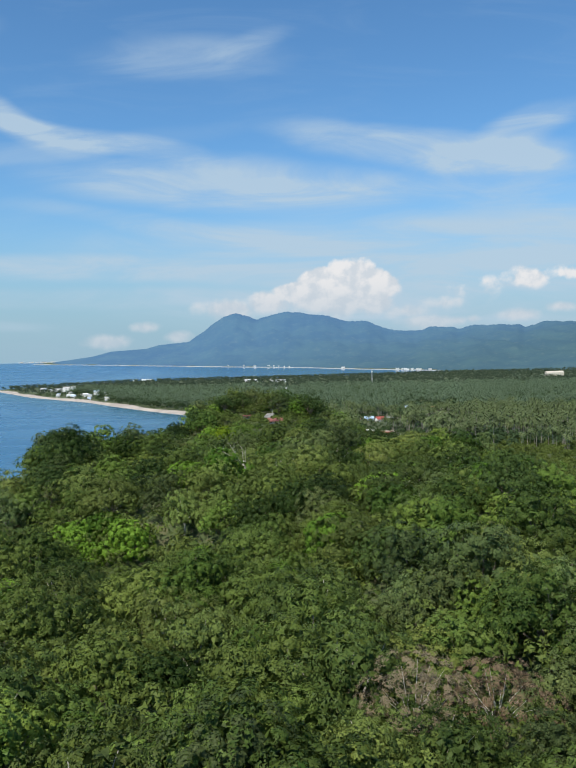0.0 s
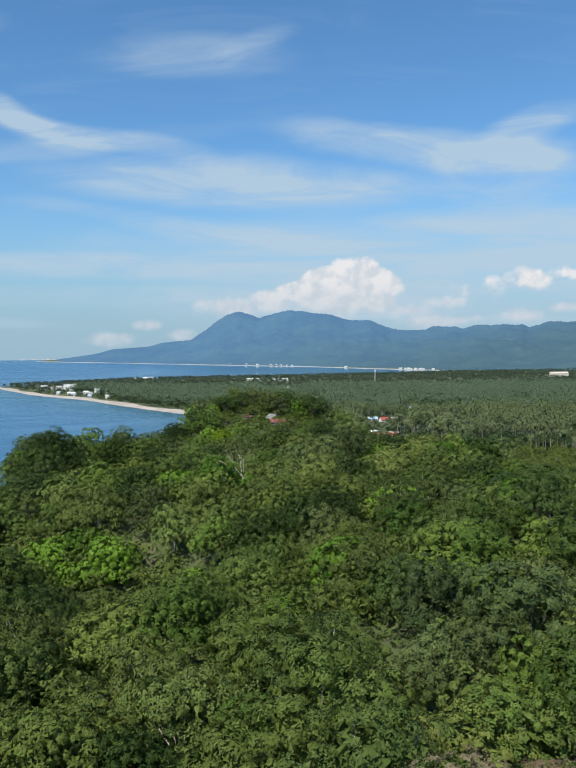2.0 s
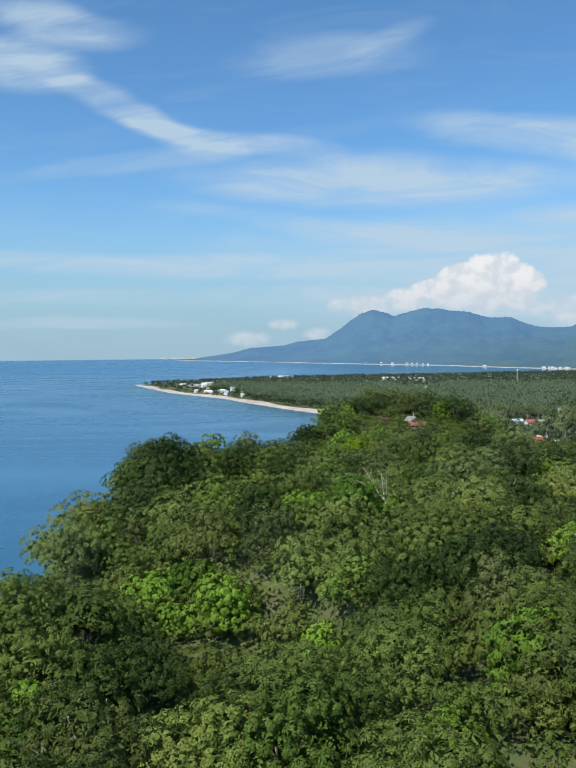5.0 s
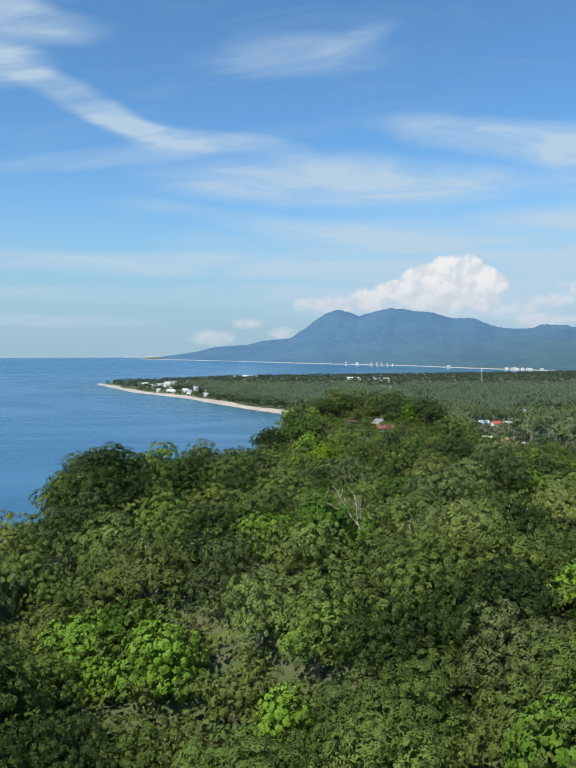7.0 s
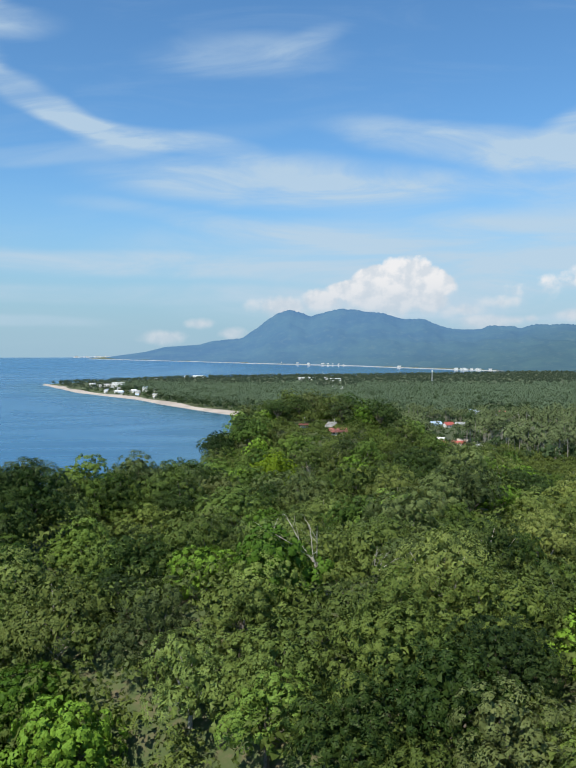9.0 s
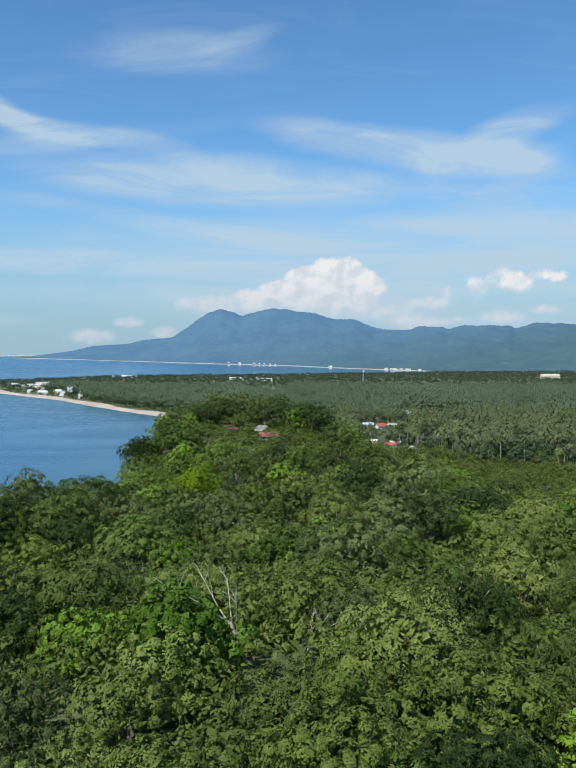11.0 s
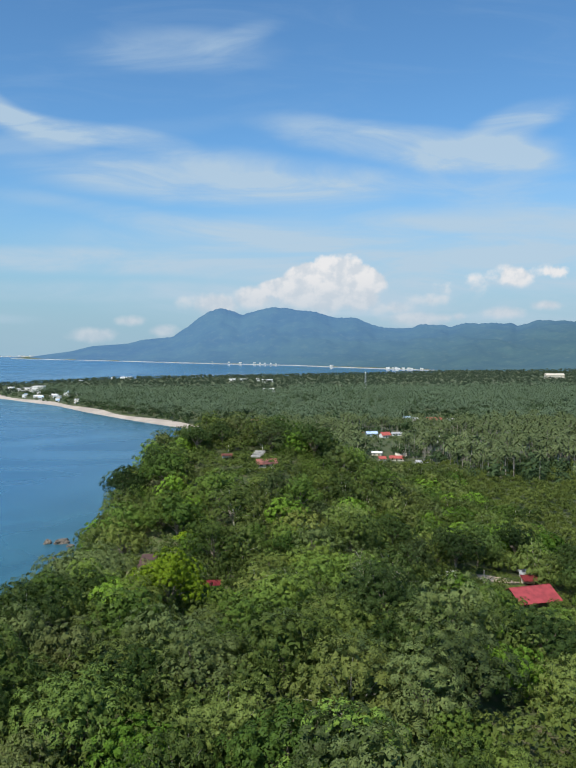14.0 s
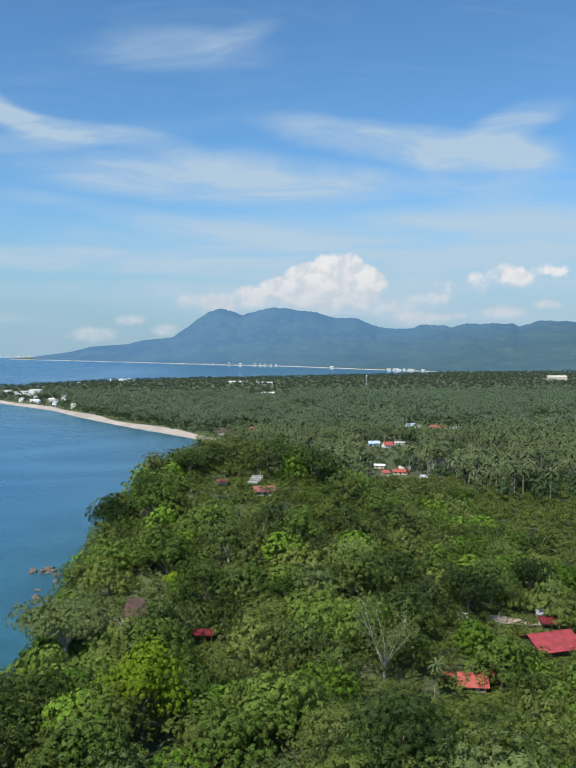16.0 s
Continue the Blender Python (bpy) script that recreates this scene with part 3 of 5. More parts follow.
def limbs(rng, tall, cs, thick, lean=0.0, sides=6, share=1.0, poke=1.0):
    """Trunk from the ground to the crown's middle and limbs to its lobes."""
    top = np.array([lean * tall * 0.3, 0, tall])
    fork = top * 0.55
    pieces = [tube([(0, 0, -0.6), fork * 0.5 + (0.1, 0.05, 0), fork, top * 0.95], [thick * 1.25, thick, thick * 0.8, thick * 0.3], sides)]
    for c in cs[: max(2, int(len(cs) * share))]:
        end = fork + (top + c - fork) * poke
        mid = fork + (end - fork) * 0.5 + rng.normal(size=3) * 0.15 * tall * 0.2 + np.array([0, 0, 0.06 * tall])
        pieces.append(tube([fork * (0.8 + 0.2 * rng.random()), mid, end], [thick * 0.5, thick * 0.32, thick * 0.1], 5))
    return joined(pieces)


def make_tree(name, leaves, label, seed, tall, wide, deep, lobes, clumps, reach, count, size, bark=None, thick=0.22, poke=1.0, **look_):
    rng = np.random.default_rng(seed)
    ob = thing(name, Matrix.Translation((0, 0, -500)), label, "tree", name.replace("_", " ") + " group")
    (verts, faces), cs = crown(rng, wide, deep, lobes, clumps, reach, count, size, **look_)
    verts = verts + np.array([0, 0, tall])
    array_part("crown", verts, faces, leaves, ob)
    tv, tf = limbs(rng, tall, cs, thick, poke=poke)
    array_part("trunk", tv, tf, bark or BARK, ob)
    return ob


def make_bare(name, label, seed, tall, thick, twigs=5, leaves=None, low=1.0):
    """A dead tree: forked pale limbs, with fine twigs."""
    rng = np.random.default_rng(seed)
    ob = thing(name, Matrix.Translation((0, 0, -500)), label, "tree", "bare trees")
    pieces, ends = [], []
    base = np.array([[0, 0, -0.8], [0.1, 0, tall * 0.3 * low], [0.35, 0.1, tall * 0.55 * low]])
    pieces.append(tube(base, [thick, thick * 0.8, thick * 0.62]))
    for k in range(twigs):
        a = 2.4 * k + rng.random()
        go = np.array([math.cos(a) * 0.55, math.sin(a) * 0.55, 0.85 + 0.3 * rng.random()])
        start = base[1] + (base[2] - base[1]) * rng.random()
        mid = start + go * tall * 0.22 * (1.6 - 0.6 * low) + rng.normal(size=3) * 0.2
        end = mid + (go + rng.normal(size=3) * 0.25) * tall * 0.26 * (1.6 - 0.6 * low)
        pieces.append(tube([start, mid, end], [thick * 0.42, thick * 0.28, thick * 0.08], 5))
        for _ in range(4):
            s = mid + (end - mid) * rng.random()
            e = s + unit(go + rng.normal(size=3) * 0.6) * tall * (0.12 + 0.1 * rng.random())
            pieces.append(tube([s, (s + e) / 2 + rng.normal(size=3) * 0.1, e], [thick * 0.13, thick * 0.09, thick * 0.03], 4))
            ends.append(e)
    v, f = joined(pieces)
    array_part("trunk", v, f, PALE_BARK, ob)
    if leaves:
        e = np.repeat(np.array(ends), 60, 0) + rng.normal(size=(len(ends) * 60, 3)) * tall * 0.07
        v, f = sprays(e, unit(rng.normal(size=e.shape) + (0, 0, 1)), 0.34, 5, rng, 0.2, 0.4)
        array_part("crown", v, f, leaves, ob)
    return ob


def palm_arrays(rng, tall, fronds, segs, size, sides=5):
    """Leaning trunk, and drooping fronds folded along the rib."""
    lean = rng.normal(size=2) * 0.05 * tall
    trunk = tube([(0, 0, -0.5), (lean[0] * 0.3, lean[1] * 0.3, tall * 0.5), (lean[0], lean[1], tall)], [0.22, 0.15, 0.12], sides)
    top = np.array([lean[0], lean[1], tall])
    pieces = []
    for k in range(fronds):
        a = 2.4 * k + 0.4 * rng.random()
        rise = 1.15 - 1.45 * (k / fronds) + 0.25 * rng.random()
        out = np.array([math.cos(a), math.sin(a), 0])
        side = np.array([-math.sin(a), math.cos(a), 0])
        rows = []
        length = size * (0.8 + 0.3 * rng.random())
        for s in range(segs + 1):
            t = s / segs
            p = top + out * length * t * (1 - 0.12 * t) + np.array([0, 0, length * (rise * t - (0.62 + 0.25 * rise) * t * t)])
            w = length * 0.115 * (math.sin(math.pi * min(1, t * 0.9 + 0.12)) ** 0.7)
            rows += [p + side * w - (0, 0, w * 0.55), p, p - side * w - (0, 0, w * 0.55)]
        pieces.append((np.array(rows), grid_faces(segs + 1, 3)))
    return trunk, joined(pieces)


# ---- trees ----
def at_ground(x, y, turn=0.0, size=1.0, sink=0.2, lean=0.0):
    z = float(height(np.array([x]), np.array([y]))[0]) - sink
    return Matrix.LocRotScale((x, y, z), Euler((0, lean, turn)), (size, size, size))


# ground kept free: x, y, reach
CLEARINGS = [(-39, 328, 4), (-22, 311, 3), (82, 345, 10), (78, 331, 8), (47, 311, 6), (45, 301, 6), (-41, 340, 7), (-22, 325, 5), (-22, 317, 5), (-7, 413, 7), (-23, 415, 5), (-13, 420, 6), (70, 361, 9),
             (63, 350, 5), (68, 338, 6), (75, 322, 7), (44, 295, 5), (49, 307, 6), (-49, 334, 3),
             (-7, 400, 4), (-32, 293, 5), (25, 304, 7), (24, 294, 6), (41, 291, 6), (40, 301, 5)]


def free(x, y, more=0.0):
    return all((x - a) ** 2 + (y - b) ** 2 > (r + more) ** 2 for a, b, r in CLEARINGS)


def scatter(x0, x1, y0, y1, gap, seed, jitter=0.42):
    rng = np.random.default_rng(seed)
    xs, ys = np.meshgrid(np.arange(x0, x1, gap), np.arange(y0, y1, gap * 0.9))
    xs = xs + (np.arange(xs.shape[0])[:, None] % 2) * gap / 2
    x = (xs + rng.uniform(-jitter, jitter, xs.shape) * gap).ravel()
    y = (ys + rng.uniform(-jitter, jitter, xs.shape) * gap).ravel()
    return x, y, rng


# dark gaps between the crowns of the ridge: x, y, reach
GAPS = [(13, 64, 4.0), (1, 58, 3.0), (27, 96, 3.0)]
SPECIES = {}


def build_species():
    """Every kind twice or thrice for near ground, and once more, with fewer and larger leaves, for the headland."""
    S = SPECIES

    def kinds(key, name, label, seed, tall, wide, deep, lobes, clumps, reach, leaves, size, near=3, **more):
        S[key] = [make_tree(name, LEAF[key], label, seed + k, tall, wide, deep, lobes, clumps, reach, leaves, size, **more) for k in range(near)]
        S[key + "_far"] = [make_tree(name, LEAF[key], label, seed + 5 + k, tall, wide, deep, lobes, clumps * 3 // 4, reach * 1.1, leaves * 2 // 3, size * 1.15, **{**more, "inner": 80, "big": 0.13}) for k in range(2)]

    kinds("mango", "mango_tree", "dense dark green mango tree with leaf whorls", 10, 3.8, 7.6, 6.8, 11, 190, 0.56, 64, 0.215, slim=0.45)
    kinds("fig", "fig_tree", "broad fresh green fig tree in full leaf", 20, 3.6, 7.2, 6.4, 11, 190, 0.52, 60, 0.205, slim=0.62)
    kinds("acacia", "acacia_tree", "feathery olive green acacia tree", 30, 3.9, 7.6, 5.6, 14, 170, 0.62, 84, 0.17, slim=0.5, droop=0.3, bark=PALE_BARK, thick=0.16, poke=1.25)
    kinds("tamarind", "tamarind_tree", "grey-green tamarind tree with fine leaves", 35, 4.0, 7.0, 6.8, 13, 170, 0.58, 84, 0.165, slim=0.55)
    kinds("vine", "vine_covered_tree", "small tree overgrown with bright green vines", 40, 2.8, 6.6, 5.0, 9, 180, 0.48, 62, 0.20, 2, slim=0.78, droop=0.4, low=0.9)
    kinds("bush", "scrub_tree", "low tangled green scrub tree", 60, 2.7, 6.4, 4.6, 11, 170, 0.54, 72, 0.18, slim=0.55)
    S["lime"] = [make_tree("lime_green_tree", LEAF["lime"], "bright lime green tree in young leaf", 50 + k, 4.6, 7.6, 5.6, 12, 260, 0.38, 46, 0.18, slim=0.6) for k in range(2)]
    S["dry"] = [make_tree("dry_tree", LEAF["dry"], "half dead tree with brown dry twigs", 70 + k, 5.0, 7.6, 5.0, 14, 170, 0.55, 90, 0.17, PALE_BARK, 0.08, 1.2, slim=0.34, inner=10, big=0.04) for k in range(2)]
    S["bare"] = [make_bare("bare_tree", "dead tree with bare whitish limbs", 80 + k, 7.0, 0.13, 4) for k in range(2)]
    S["pale"] = [make_bare("pale_barked_tree", "tall thin tree with white bark and sparse leaves", 86, 14.0, 0.36, 8, LEAF["tamarind"], 0.42)]
    S["umbrella"] = [make_tree("rain_tree", LEAF["rain"], "spreading rain tree with a flat broad crown", 90, 7.5, 13.0, 4.8, 26, 420, 0.56, 70, 0.16, thick=0.4, flat=0.65, slim=0.5, big=0.06)]
    S["great"] = [make_tree("great_rain_tree", LEAF["rain"], "huge grey-green rain tree with forked grey trunk", 95, 14.5, 25.0, 8.0, 34, 800, 1.0, 80, 0.28, PALM_BARK, 0.7, flat=0.6, slim=0.5, inner=220, big=0.06)]
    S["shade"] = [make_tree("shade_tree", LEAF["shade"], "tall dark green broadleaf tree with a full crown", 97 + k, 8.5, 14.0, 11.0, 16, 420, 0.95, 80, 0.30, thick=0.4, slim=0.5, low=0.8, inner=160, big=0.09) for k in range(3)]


# single trees that stand out: kind, place, size, turn
SINGLES = [
    ("lime", -18.5, 215, 1.42, 0.3), ("vine", -12, 222, 1.0, 1.0), ("umbrella", -55, 173, 0.95, 0.5), ("dry", 12.2, 29.5, 1.12, 0.4), ("dry", 18.5, 31, 1.0, 2.0), ("acacia", 9.2, 24, 0.9, 0.3), ("dry", 21, 44, 0.5, 1.0),
    ("bare", -4.6, 129.5, 1.35, 0.2), ("bare", -1.0, 131, 0.85, 2.9), ("bare", -4, 66, 0.8, 0.4), ("pale", 25, 314, 1.15, 0.0), ("lime", 7, 36.5, 0.5, 1.0),
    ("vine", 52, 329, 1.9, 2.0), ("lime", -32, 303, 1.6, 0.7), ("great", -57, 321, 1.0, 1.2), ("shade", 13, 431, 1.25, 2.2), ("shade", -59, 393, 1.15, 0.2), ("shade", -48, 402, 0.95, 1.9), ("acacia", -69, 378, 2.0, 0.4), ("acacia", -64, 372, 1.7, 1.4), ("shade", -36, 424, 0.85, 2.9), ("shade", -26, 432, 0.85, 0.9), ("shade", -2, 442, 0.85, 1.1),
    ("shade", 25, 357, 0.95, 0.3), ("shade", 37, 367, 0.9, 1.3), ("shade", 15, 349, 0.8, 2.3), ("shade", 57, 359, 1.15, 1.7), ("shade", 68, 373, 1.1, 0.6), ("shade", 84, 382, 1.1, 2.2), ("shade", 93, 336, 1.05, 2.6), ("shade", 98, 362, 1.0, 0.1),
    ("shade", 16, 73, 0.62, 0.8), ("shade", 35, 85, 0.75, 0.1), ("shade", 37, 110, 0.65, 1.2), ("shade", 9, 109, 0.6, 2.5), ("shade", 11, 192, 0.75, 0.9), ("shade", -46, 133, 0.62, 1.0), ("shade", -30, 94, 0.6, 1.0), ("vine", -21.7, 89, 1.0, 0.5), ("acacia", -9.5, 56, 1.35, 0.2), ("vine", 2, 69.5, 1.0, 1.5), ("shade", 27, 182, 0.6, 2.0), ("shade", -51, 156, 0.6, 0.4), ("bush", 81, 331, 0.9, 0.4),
    ("mango", 40, 338, 1.3, 1.5), 
    ("dry", -10, 150, 0.5, 0.0), ("acacia", -16, 113, 1.15, 0.8), ("bush", -12.5, 119, 1.25, 0.1), ("tamarind", -20, 118, 1.15, 2.0), ("fig", -9, 107.5, 1.1, 1.0), ("bush", -17, 106, 1.1, 1.7), ("fig", 33, 318, 1.5, 0.4), ("vine", -30, 345, 1.3, 0.0), ("lime", -33, 349, 0.8, 0.0),
]


PLACED = []


def build_trees():
    build_species()
    taken = []
    for kind, x, y, size, turn in SINGLES:
        copy_thing(SPECIES[kind][0], at_ground(x, y, turn, size, 0.2, -0.45 if kind == "bare" else 0.0))
        taken.append((x, y, {"umbrella": 5.5, "great": 9.5, "shade": 5.6, "bare": 1.5, "pale": 6.5, "dry": 3.6}.get(kind, 4.2) * size))
    # the ridge and the headland, tree by tree
    for x0, x1, y0, y1, gap, seed in ((-80, 62, -60, 258, 7.5, 1), (-90, 96, 258, 566, 10.2, 2)):
        xs, ys, rng = scatter(x0, x1, y0, y1, gap, seed)
        d = shore(xs, ys)
        mood = waves(xs, ys, 11, 6) + 0.55 * rng.normal(size=len(xs))
        ends = np.quantile(mood, (0.19, 0.36, 0.53, 0.70, 0.86))
        mood -= 0.35 * (1 - sstep(55, 105, ys))
        for x, y, dist, m in zip(xs, ys, d, mood):
            if dist < 3 or any((x - a) ** 2 + (y - b) ** 2 < r * r for a, b, r in GAPS) or not free(x, y, 2.5 if y > 258 else 0.0) or any((x - a) ** 2 + (y - b) ** 2 < r * r for a, b, r in taken):
                continue
            aside = y < 4 or y < 258 and abs(x + 2) > 26 + 0.62 * (y + 20)
            kind = ("mango", "fig", "tamarind", "acacia", "bush", "vine")[int(np.searchsorted(ends, m))]
            if (80 < y < 118 and -9 < x < 16 or 78 < y < 106 and x < -14) and rng.random() < 0.65:
                kind = "mango"
            if y < 64 and x > 7 and rng.random() < 0.7:
                kind = ("acacia", "bush", "tamarind")[int(rng.integers(3))]
            if y > 190 and kind in ("mango", "tamarind") and rng.random() < 0.6:
                kind = ("fig", "acacia", "vine")[int(rng.integers(3))]
            if y > 258 or aside:
                kind += "_far"
            size = (0.66 + 0.64 * rng.random()) * (1.22 if y < 258 else 1.95)
            if 385 < y < 428 and -35 < x < 12:
                size *= 0.5
            copy_thing(SPECIES[kind][int(rng.integers(len(SPECIES[kind])))], at_ground(x, y, 6.28 * rng.random(), size, 1.3 + 0.8 * (size - 1.2) if y < 258 else 3.2))
            PLACED.append((x, y, 1.5 * size))
    for kinds in SPECIES.values():
        for ob in kinds:
            for o in (*ob.children_recursive, ob):
                bpy.data.objects.remove(o)


def tiled(shape, x, y, z, turn, size):
    """One shape set down many times in a single mesh."""
    v, f = shape
    c, s = np.cos(turn)[:, None] * size[:, None], np.sin(turn)[:, None] * size[:, None]
    px = v[None, :, 0] * c - v[None, :, 1] * s + x[:, None]
    py = v[None, :, 0] * s + v[None, :, 1] * c + y[:, None]
    pz = v[None, :, 2] * size[:, None] + z[:, None]
    verts = np.stack([px, py, pz], -1).reshape(-1, 3)
    faces = (f[None] + (np.arange(len(x)) * len(v))[:, None, None]).reshape(-1, f.shape[1])
    return verts, faces


def lump(seed, clumps, reach, leaves, size, lobes=4, inner=14, big=0.38):
    """A small far crown."""
    (v, f), _ = crown(np.random.default_rng(seed), 6.0, 4.0, lobes, clumps, reach, leaves, size, slim=0.7, inner=inner, big=big)
    return v + np.array([0, 0, 3.6]), f


def build_stuff():
    rng = np.random.default_rng(5)
    # bushes that close the ground between the trees of the hills
    xs, ys, _ = scatter(-86, 96, 4, 566, 4.9, 12)
    built = GAPS + [(77, 343, 9), (82, 359, 5), (48, 315, 7), (41.5, 315, 3), (83, 368, 3), (71, 361, 6), (-41, 337, 7), (-22, 325, 5), (-7, 413, 6), (-14, 419, 5), (-23, 415, 4)]
    ok = (shore(xs, ys) > 2) & ((ys > 258) | (np.abs(xs + 2) < 26 + 0.62 * (ys + 20))) & np.array([all((a - p) ** 2 + (b - q) ** 2 > r * r for p, q, r in built) for a, b in zip(xs, ys)])
    trees = np.array(PLACED)
    for k in np.nonzero(ok)[0]:
        ok[k] = (np.hypot(xs[k] - trees[:, 0], ys[k] - trees[:, 1]) > 0.85 * trees[:, 2]).all()
    xs, ys = xs[ok], ys[ok]
    shut = np.array([1.0 if free(a, b) else 0.5 for a, b in zip(xs, ys)])
    low = [lump(220 + k, 18, 0.62, 15, 0.34, 3, 22, 0.2) for k in range(2)]
    v, f = joined([tiled(low[k], xs[k::2], ys[k::2], height(xs[k::2], ys[k::2]) - 0.9, rng.random(len(xs[k::2])) * 6.28, shut[k::2] * (0.75 + 0.5 * rng.random(len(xs[k::2])))) for k in range(2)])
    tagged(mesh_object("hill_bushes", v, f, LEAF["bush"]), "tangled green bushes between the trees of the hills", "bushes", kind="stuff")

    # rough grass in the clearings
    spots = []
    for k, (a, b, r) in enumerate(CLEARINGS):
        gx, gy, _ = scatter(a - r - 3, a + r + 3, b - r - 3, b + r + 3, 1.0, 700 + k)
        q = np.hypot(gx - a, gy - b) < r + 3
        spots.append(np.stack([gx[q], gy[q]], -1))
    spots = np.concatenate(spots)
    path = (np.abs(spots[:, 0] - 71) < 8) & (np.abs(spots[:, 1] - 361) < 4)
    spots = spots[~path]
    foot = np.column_stack([spots, height(spots[:, 0], spots[:, 1]) + 0.05])
    v, f = sprays(foot, unit(rng.normal(size=foot.shape) * 0.3 + (0, 0, 1)), 0.8, 9, rng, 0.15, 0.35, 1.2)
    tagged(mesh_object("rough_grass", v, f, LEAF["bush"]), "rough grass and weeds round the houses", "grass", kind="stuff")

    # scrub wood on the low ground beside and behind the hills
    xs, ys, _ = scatter(40, 330, 90, 640, 6.6, 11)
    d = shore(xs, ys)
    ok = (d > 4) & ~((xs < 60) & (ys < 262)) & ~((xs < 92) & (ys > 262) & (ys < 566)) & (xs < 60 + 0.45 * ys) & np.array([free(a, b) for a, b in zip(xs, ys)])
    xs, ys = xs[ok], ys[ok]
    pick = rng.integers(0, 3, len(xs))
    shapes = [lump(200 + k, 34, 0.7, 9, 0.5, 5) for k in range(3)]
    pieces = []
    for k in range(3):
        q = pick == k
        pieces.append(tiled(shapes[k], xs[q], ys[q], height(xs[q], ys[q]) - 0.6, rng.random(q.sum()) * 6.28, 0.75 + 0.6 * rng.random(q.sum())))
    v, f = joined(pieces)
    tagged(mesh_object("scrub_wood", v, f, LEAF["bush"]), "dense green scrub wood on low ground", "wood", kind="stuff")

    # the coconut plain
    def open_ground(xs, ys):
        """Glades: strips cleared towards the camera so that the houses show, and patches without a plan."""
        shut = waves(xs, ys, 55, 9) + 0.5 * waves(xs, ys, 21, 4) > 0.60
        for a, b, r in TOWN:
            shut |= (np.abs(xs - a) < r) & (ys > b - 3 * r - 18 - 0.035 * b) & (ys < b + 0.8 * r)
        return shut

    def grove(y0, y1, gap, seed, glades=True):
        wide = 0.42 * y1 + 60
        xs, ys, rng = scatter(-wide, wide, y0, y1, gap, seed, 0.75)
        d = shore(xs, ys)
        ok = (d > 17) & (np.abs(xs + 0.06 * ys) < 0.50 * ys + 40)
        if glades:
            ok &= ~open_ground(xs, ys)
        else:
            for a, b, r in TOWN:
                ok &= np.hypot(xs - a, ys - b) > 0.8 * r
        if y0 < 700:
            ok &= ~((xs < 96) & (ys < 566)) & (xs * 0.55 + ys > 640)
        return xs[ok], ys[ok], rng

    xs, ys, rng = grove(480, 900, 6.8, 21)
    order = np.argsort(np.hypot(xs - 60, ys - 560))
    near, rest = order[:290], order[290:]
    protos = []
    for k in range(4):
        r = np.random.default_rng(300 + k)
        trunk, leaves = palm_arrays(r, 11.5 + 1.5 * k, 18, 4, 4.6)
        ob = thing("coconut_palm", Matrix.Translation((0, 0, -500)), "tall coconut palm with drooping fronds and grey trunk", "palm", "coconut palms on the plain")
        array_part("trunk", *trunk, PALM_BARK, ob)
        array_part("crown", *leaves, LEAF["palm"], ob)
        protos.append((ob, trunk, leaves))
    zs = height(xs, ys)
    for i in near:
        copy_thing(protos[int(rng.integers(4))][0], Matrix.LocRotScale((xs[i], ys[i], zs[i] - 0.2), Euler((0, 0, 6.28 * rng.random())), [0.72 + 0.55 * rng.random()] * 3))
    # one more beside the cottage
    copy_thing(protos[1][0], at_ground(36.4, 307, 0.5, 0.68))
    for ob, *_ in protos:
        for o in (*ob.children_recursive, ob):
            bpy.data.objects.remove(o)

    def far_palms(xs, ys, fronds, segs, size, name, seed, trunks=True):
        rng = np.random.default_rng(seed)
        pick = rng.integers(0, 4, len(xs))
        pieces, stems = [], []
        for k in range(4):
            q = pick == k
            trunk, leaves = palm_arrays(np.random.default_rng(seed + k), 11.0 + 1.6 * k, fronds, segs, size, 3)
            z, turn, scale = height(xs[q], ys[q]) - 0.2, rng.random(q.sum()) * 6.28, 0.70 + 0.58 * rng.random(q.sum())
            pieces.append(tiled(leaves, xs[q], ys[q], z, turn, scale))
            stems.append(tiled(trunk, xs[q], ys[q], z, turn, scale))
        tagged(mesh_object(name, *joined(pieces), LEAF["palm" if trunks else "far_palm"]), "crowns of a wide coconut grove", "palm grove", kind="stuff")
        if trunks:
            tagged(mesh_object(name + "_trunks", *joined(stems), PALM_BARK), "grey trunks of a coconut grove", "palm grove", kind="stuff")

    far_palms(xs[rest], ys[rest], 15, 3, 4.6, "coconut_grove", 400)
    xs, ys, _ = grove(900, 1650, 8.6, 22)
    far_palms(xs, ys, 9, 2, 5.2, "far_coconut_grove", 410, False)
    # undergrowth between the palms and the woods that run to the far shore
    xs, ys, rng = grove(560, 1650, 11.0, 23, False)
    tiny = [lump(500 + k, 14, 1.0, 8, 0.85, 4) for k in range(2)]
    glade = open_ground(xs, ys)
    # growth kept low in these strips, to leave the camera's view of houses open
    near_house = np.zeros(len(xs), bool)
    for a, b, r in TOWN:
        near_house |= (np.abs(xs - a) < r) & (ys > b - 3 * r - 18 - 0.035 * b) & (ys < b)
    scale = np.where(near_house, 0.45 + 0.35 * rng.random(len(xs)), np.where(glade, 1.1 + 1.3 * rng.random(len(xs)), 0.7 + 0.9 * rng.random(len(xs)) ** 2))
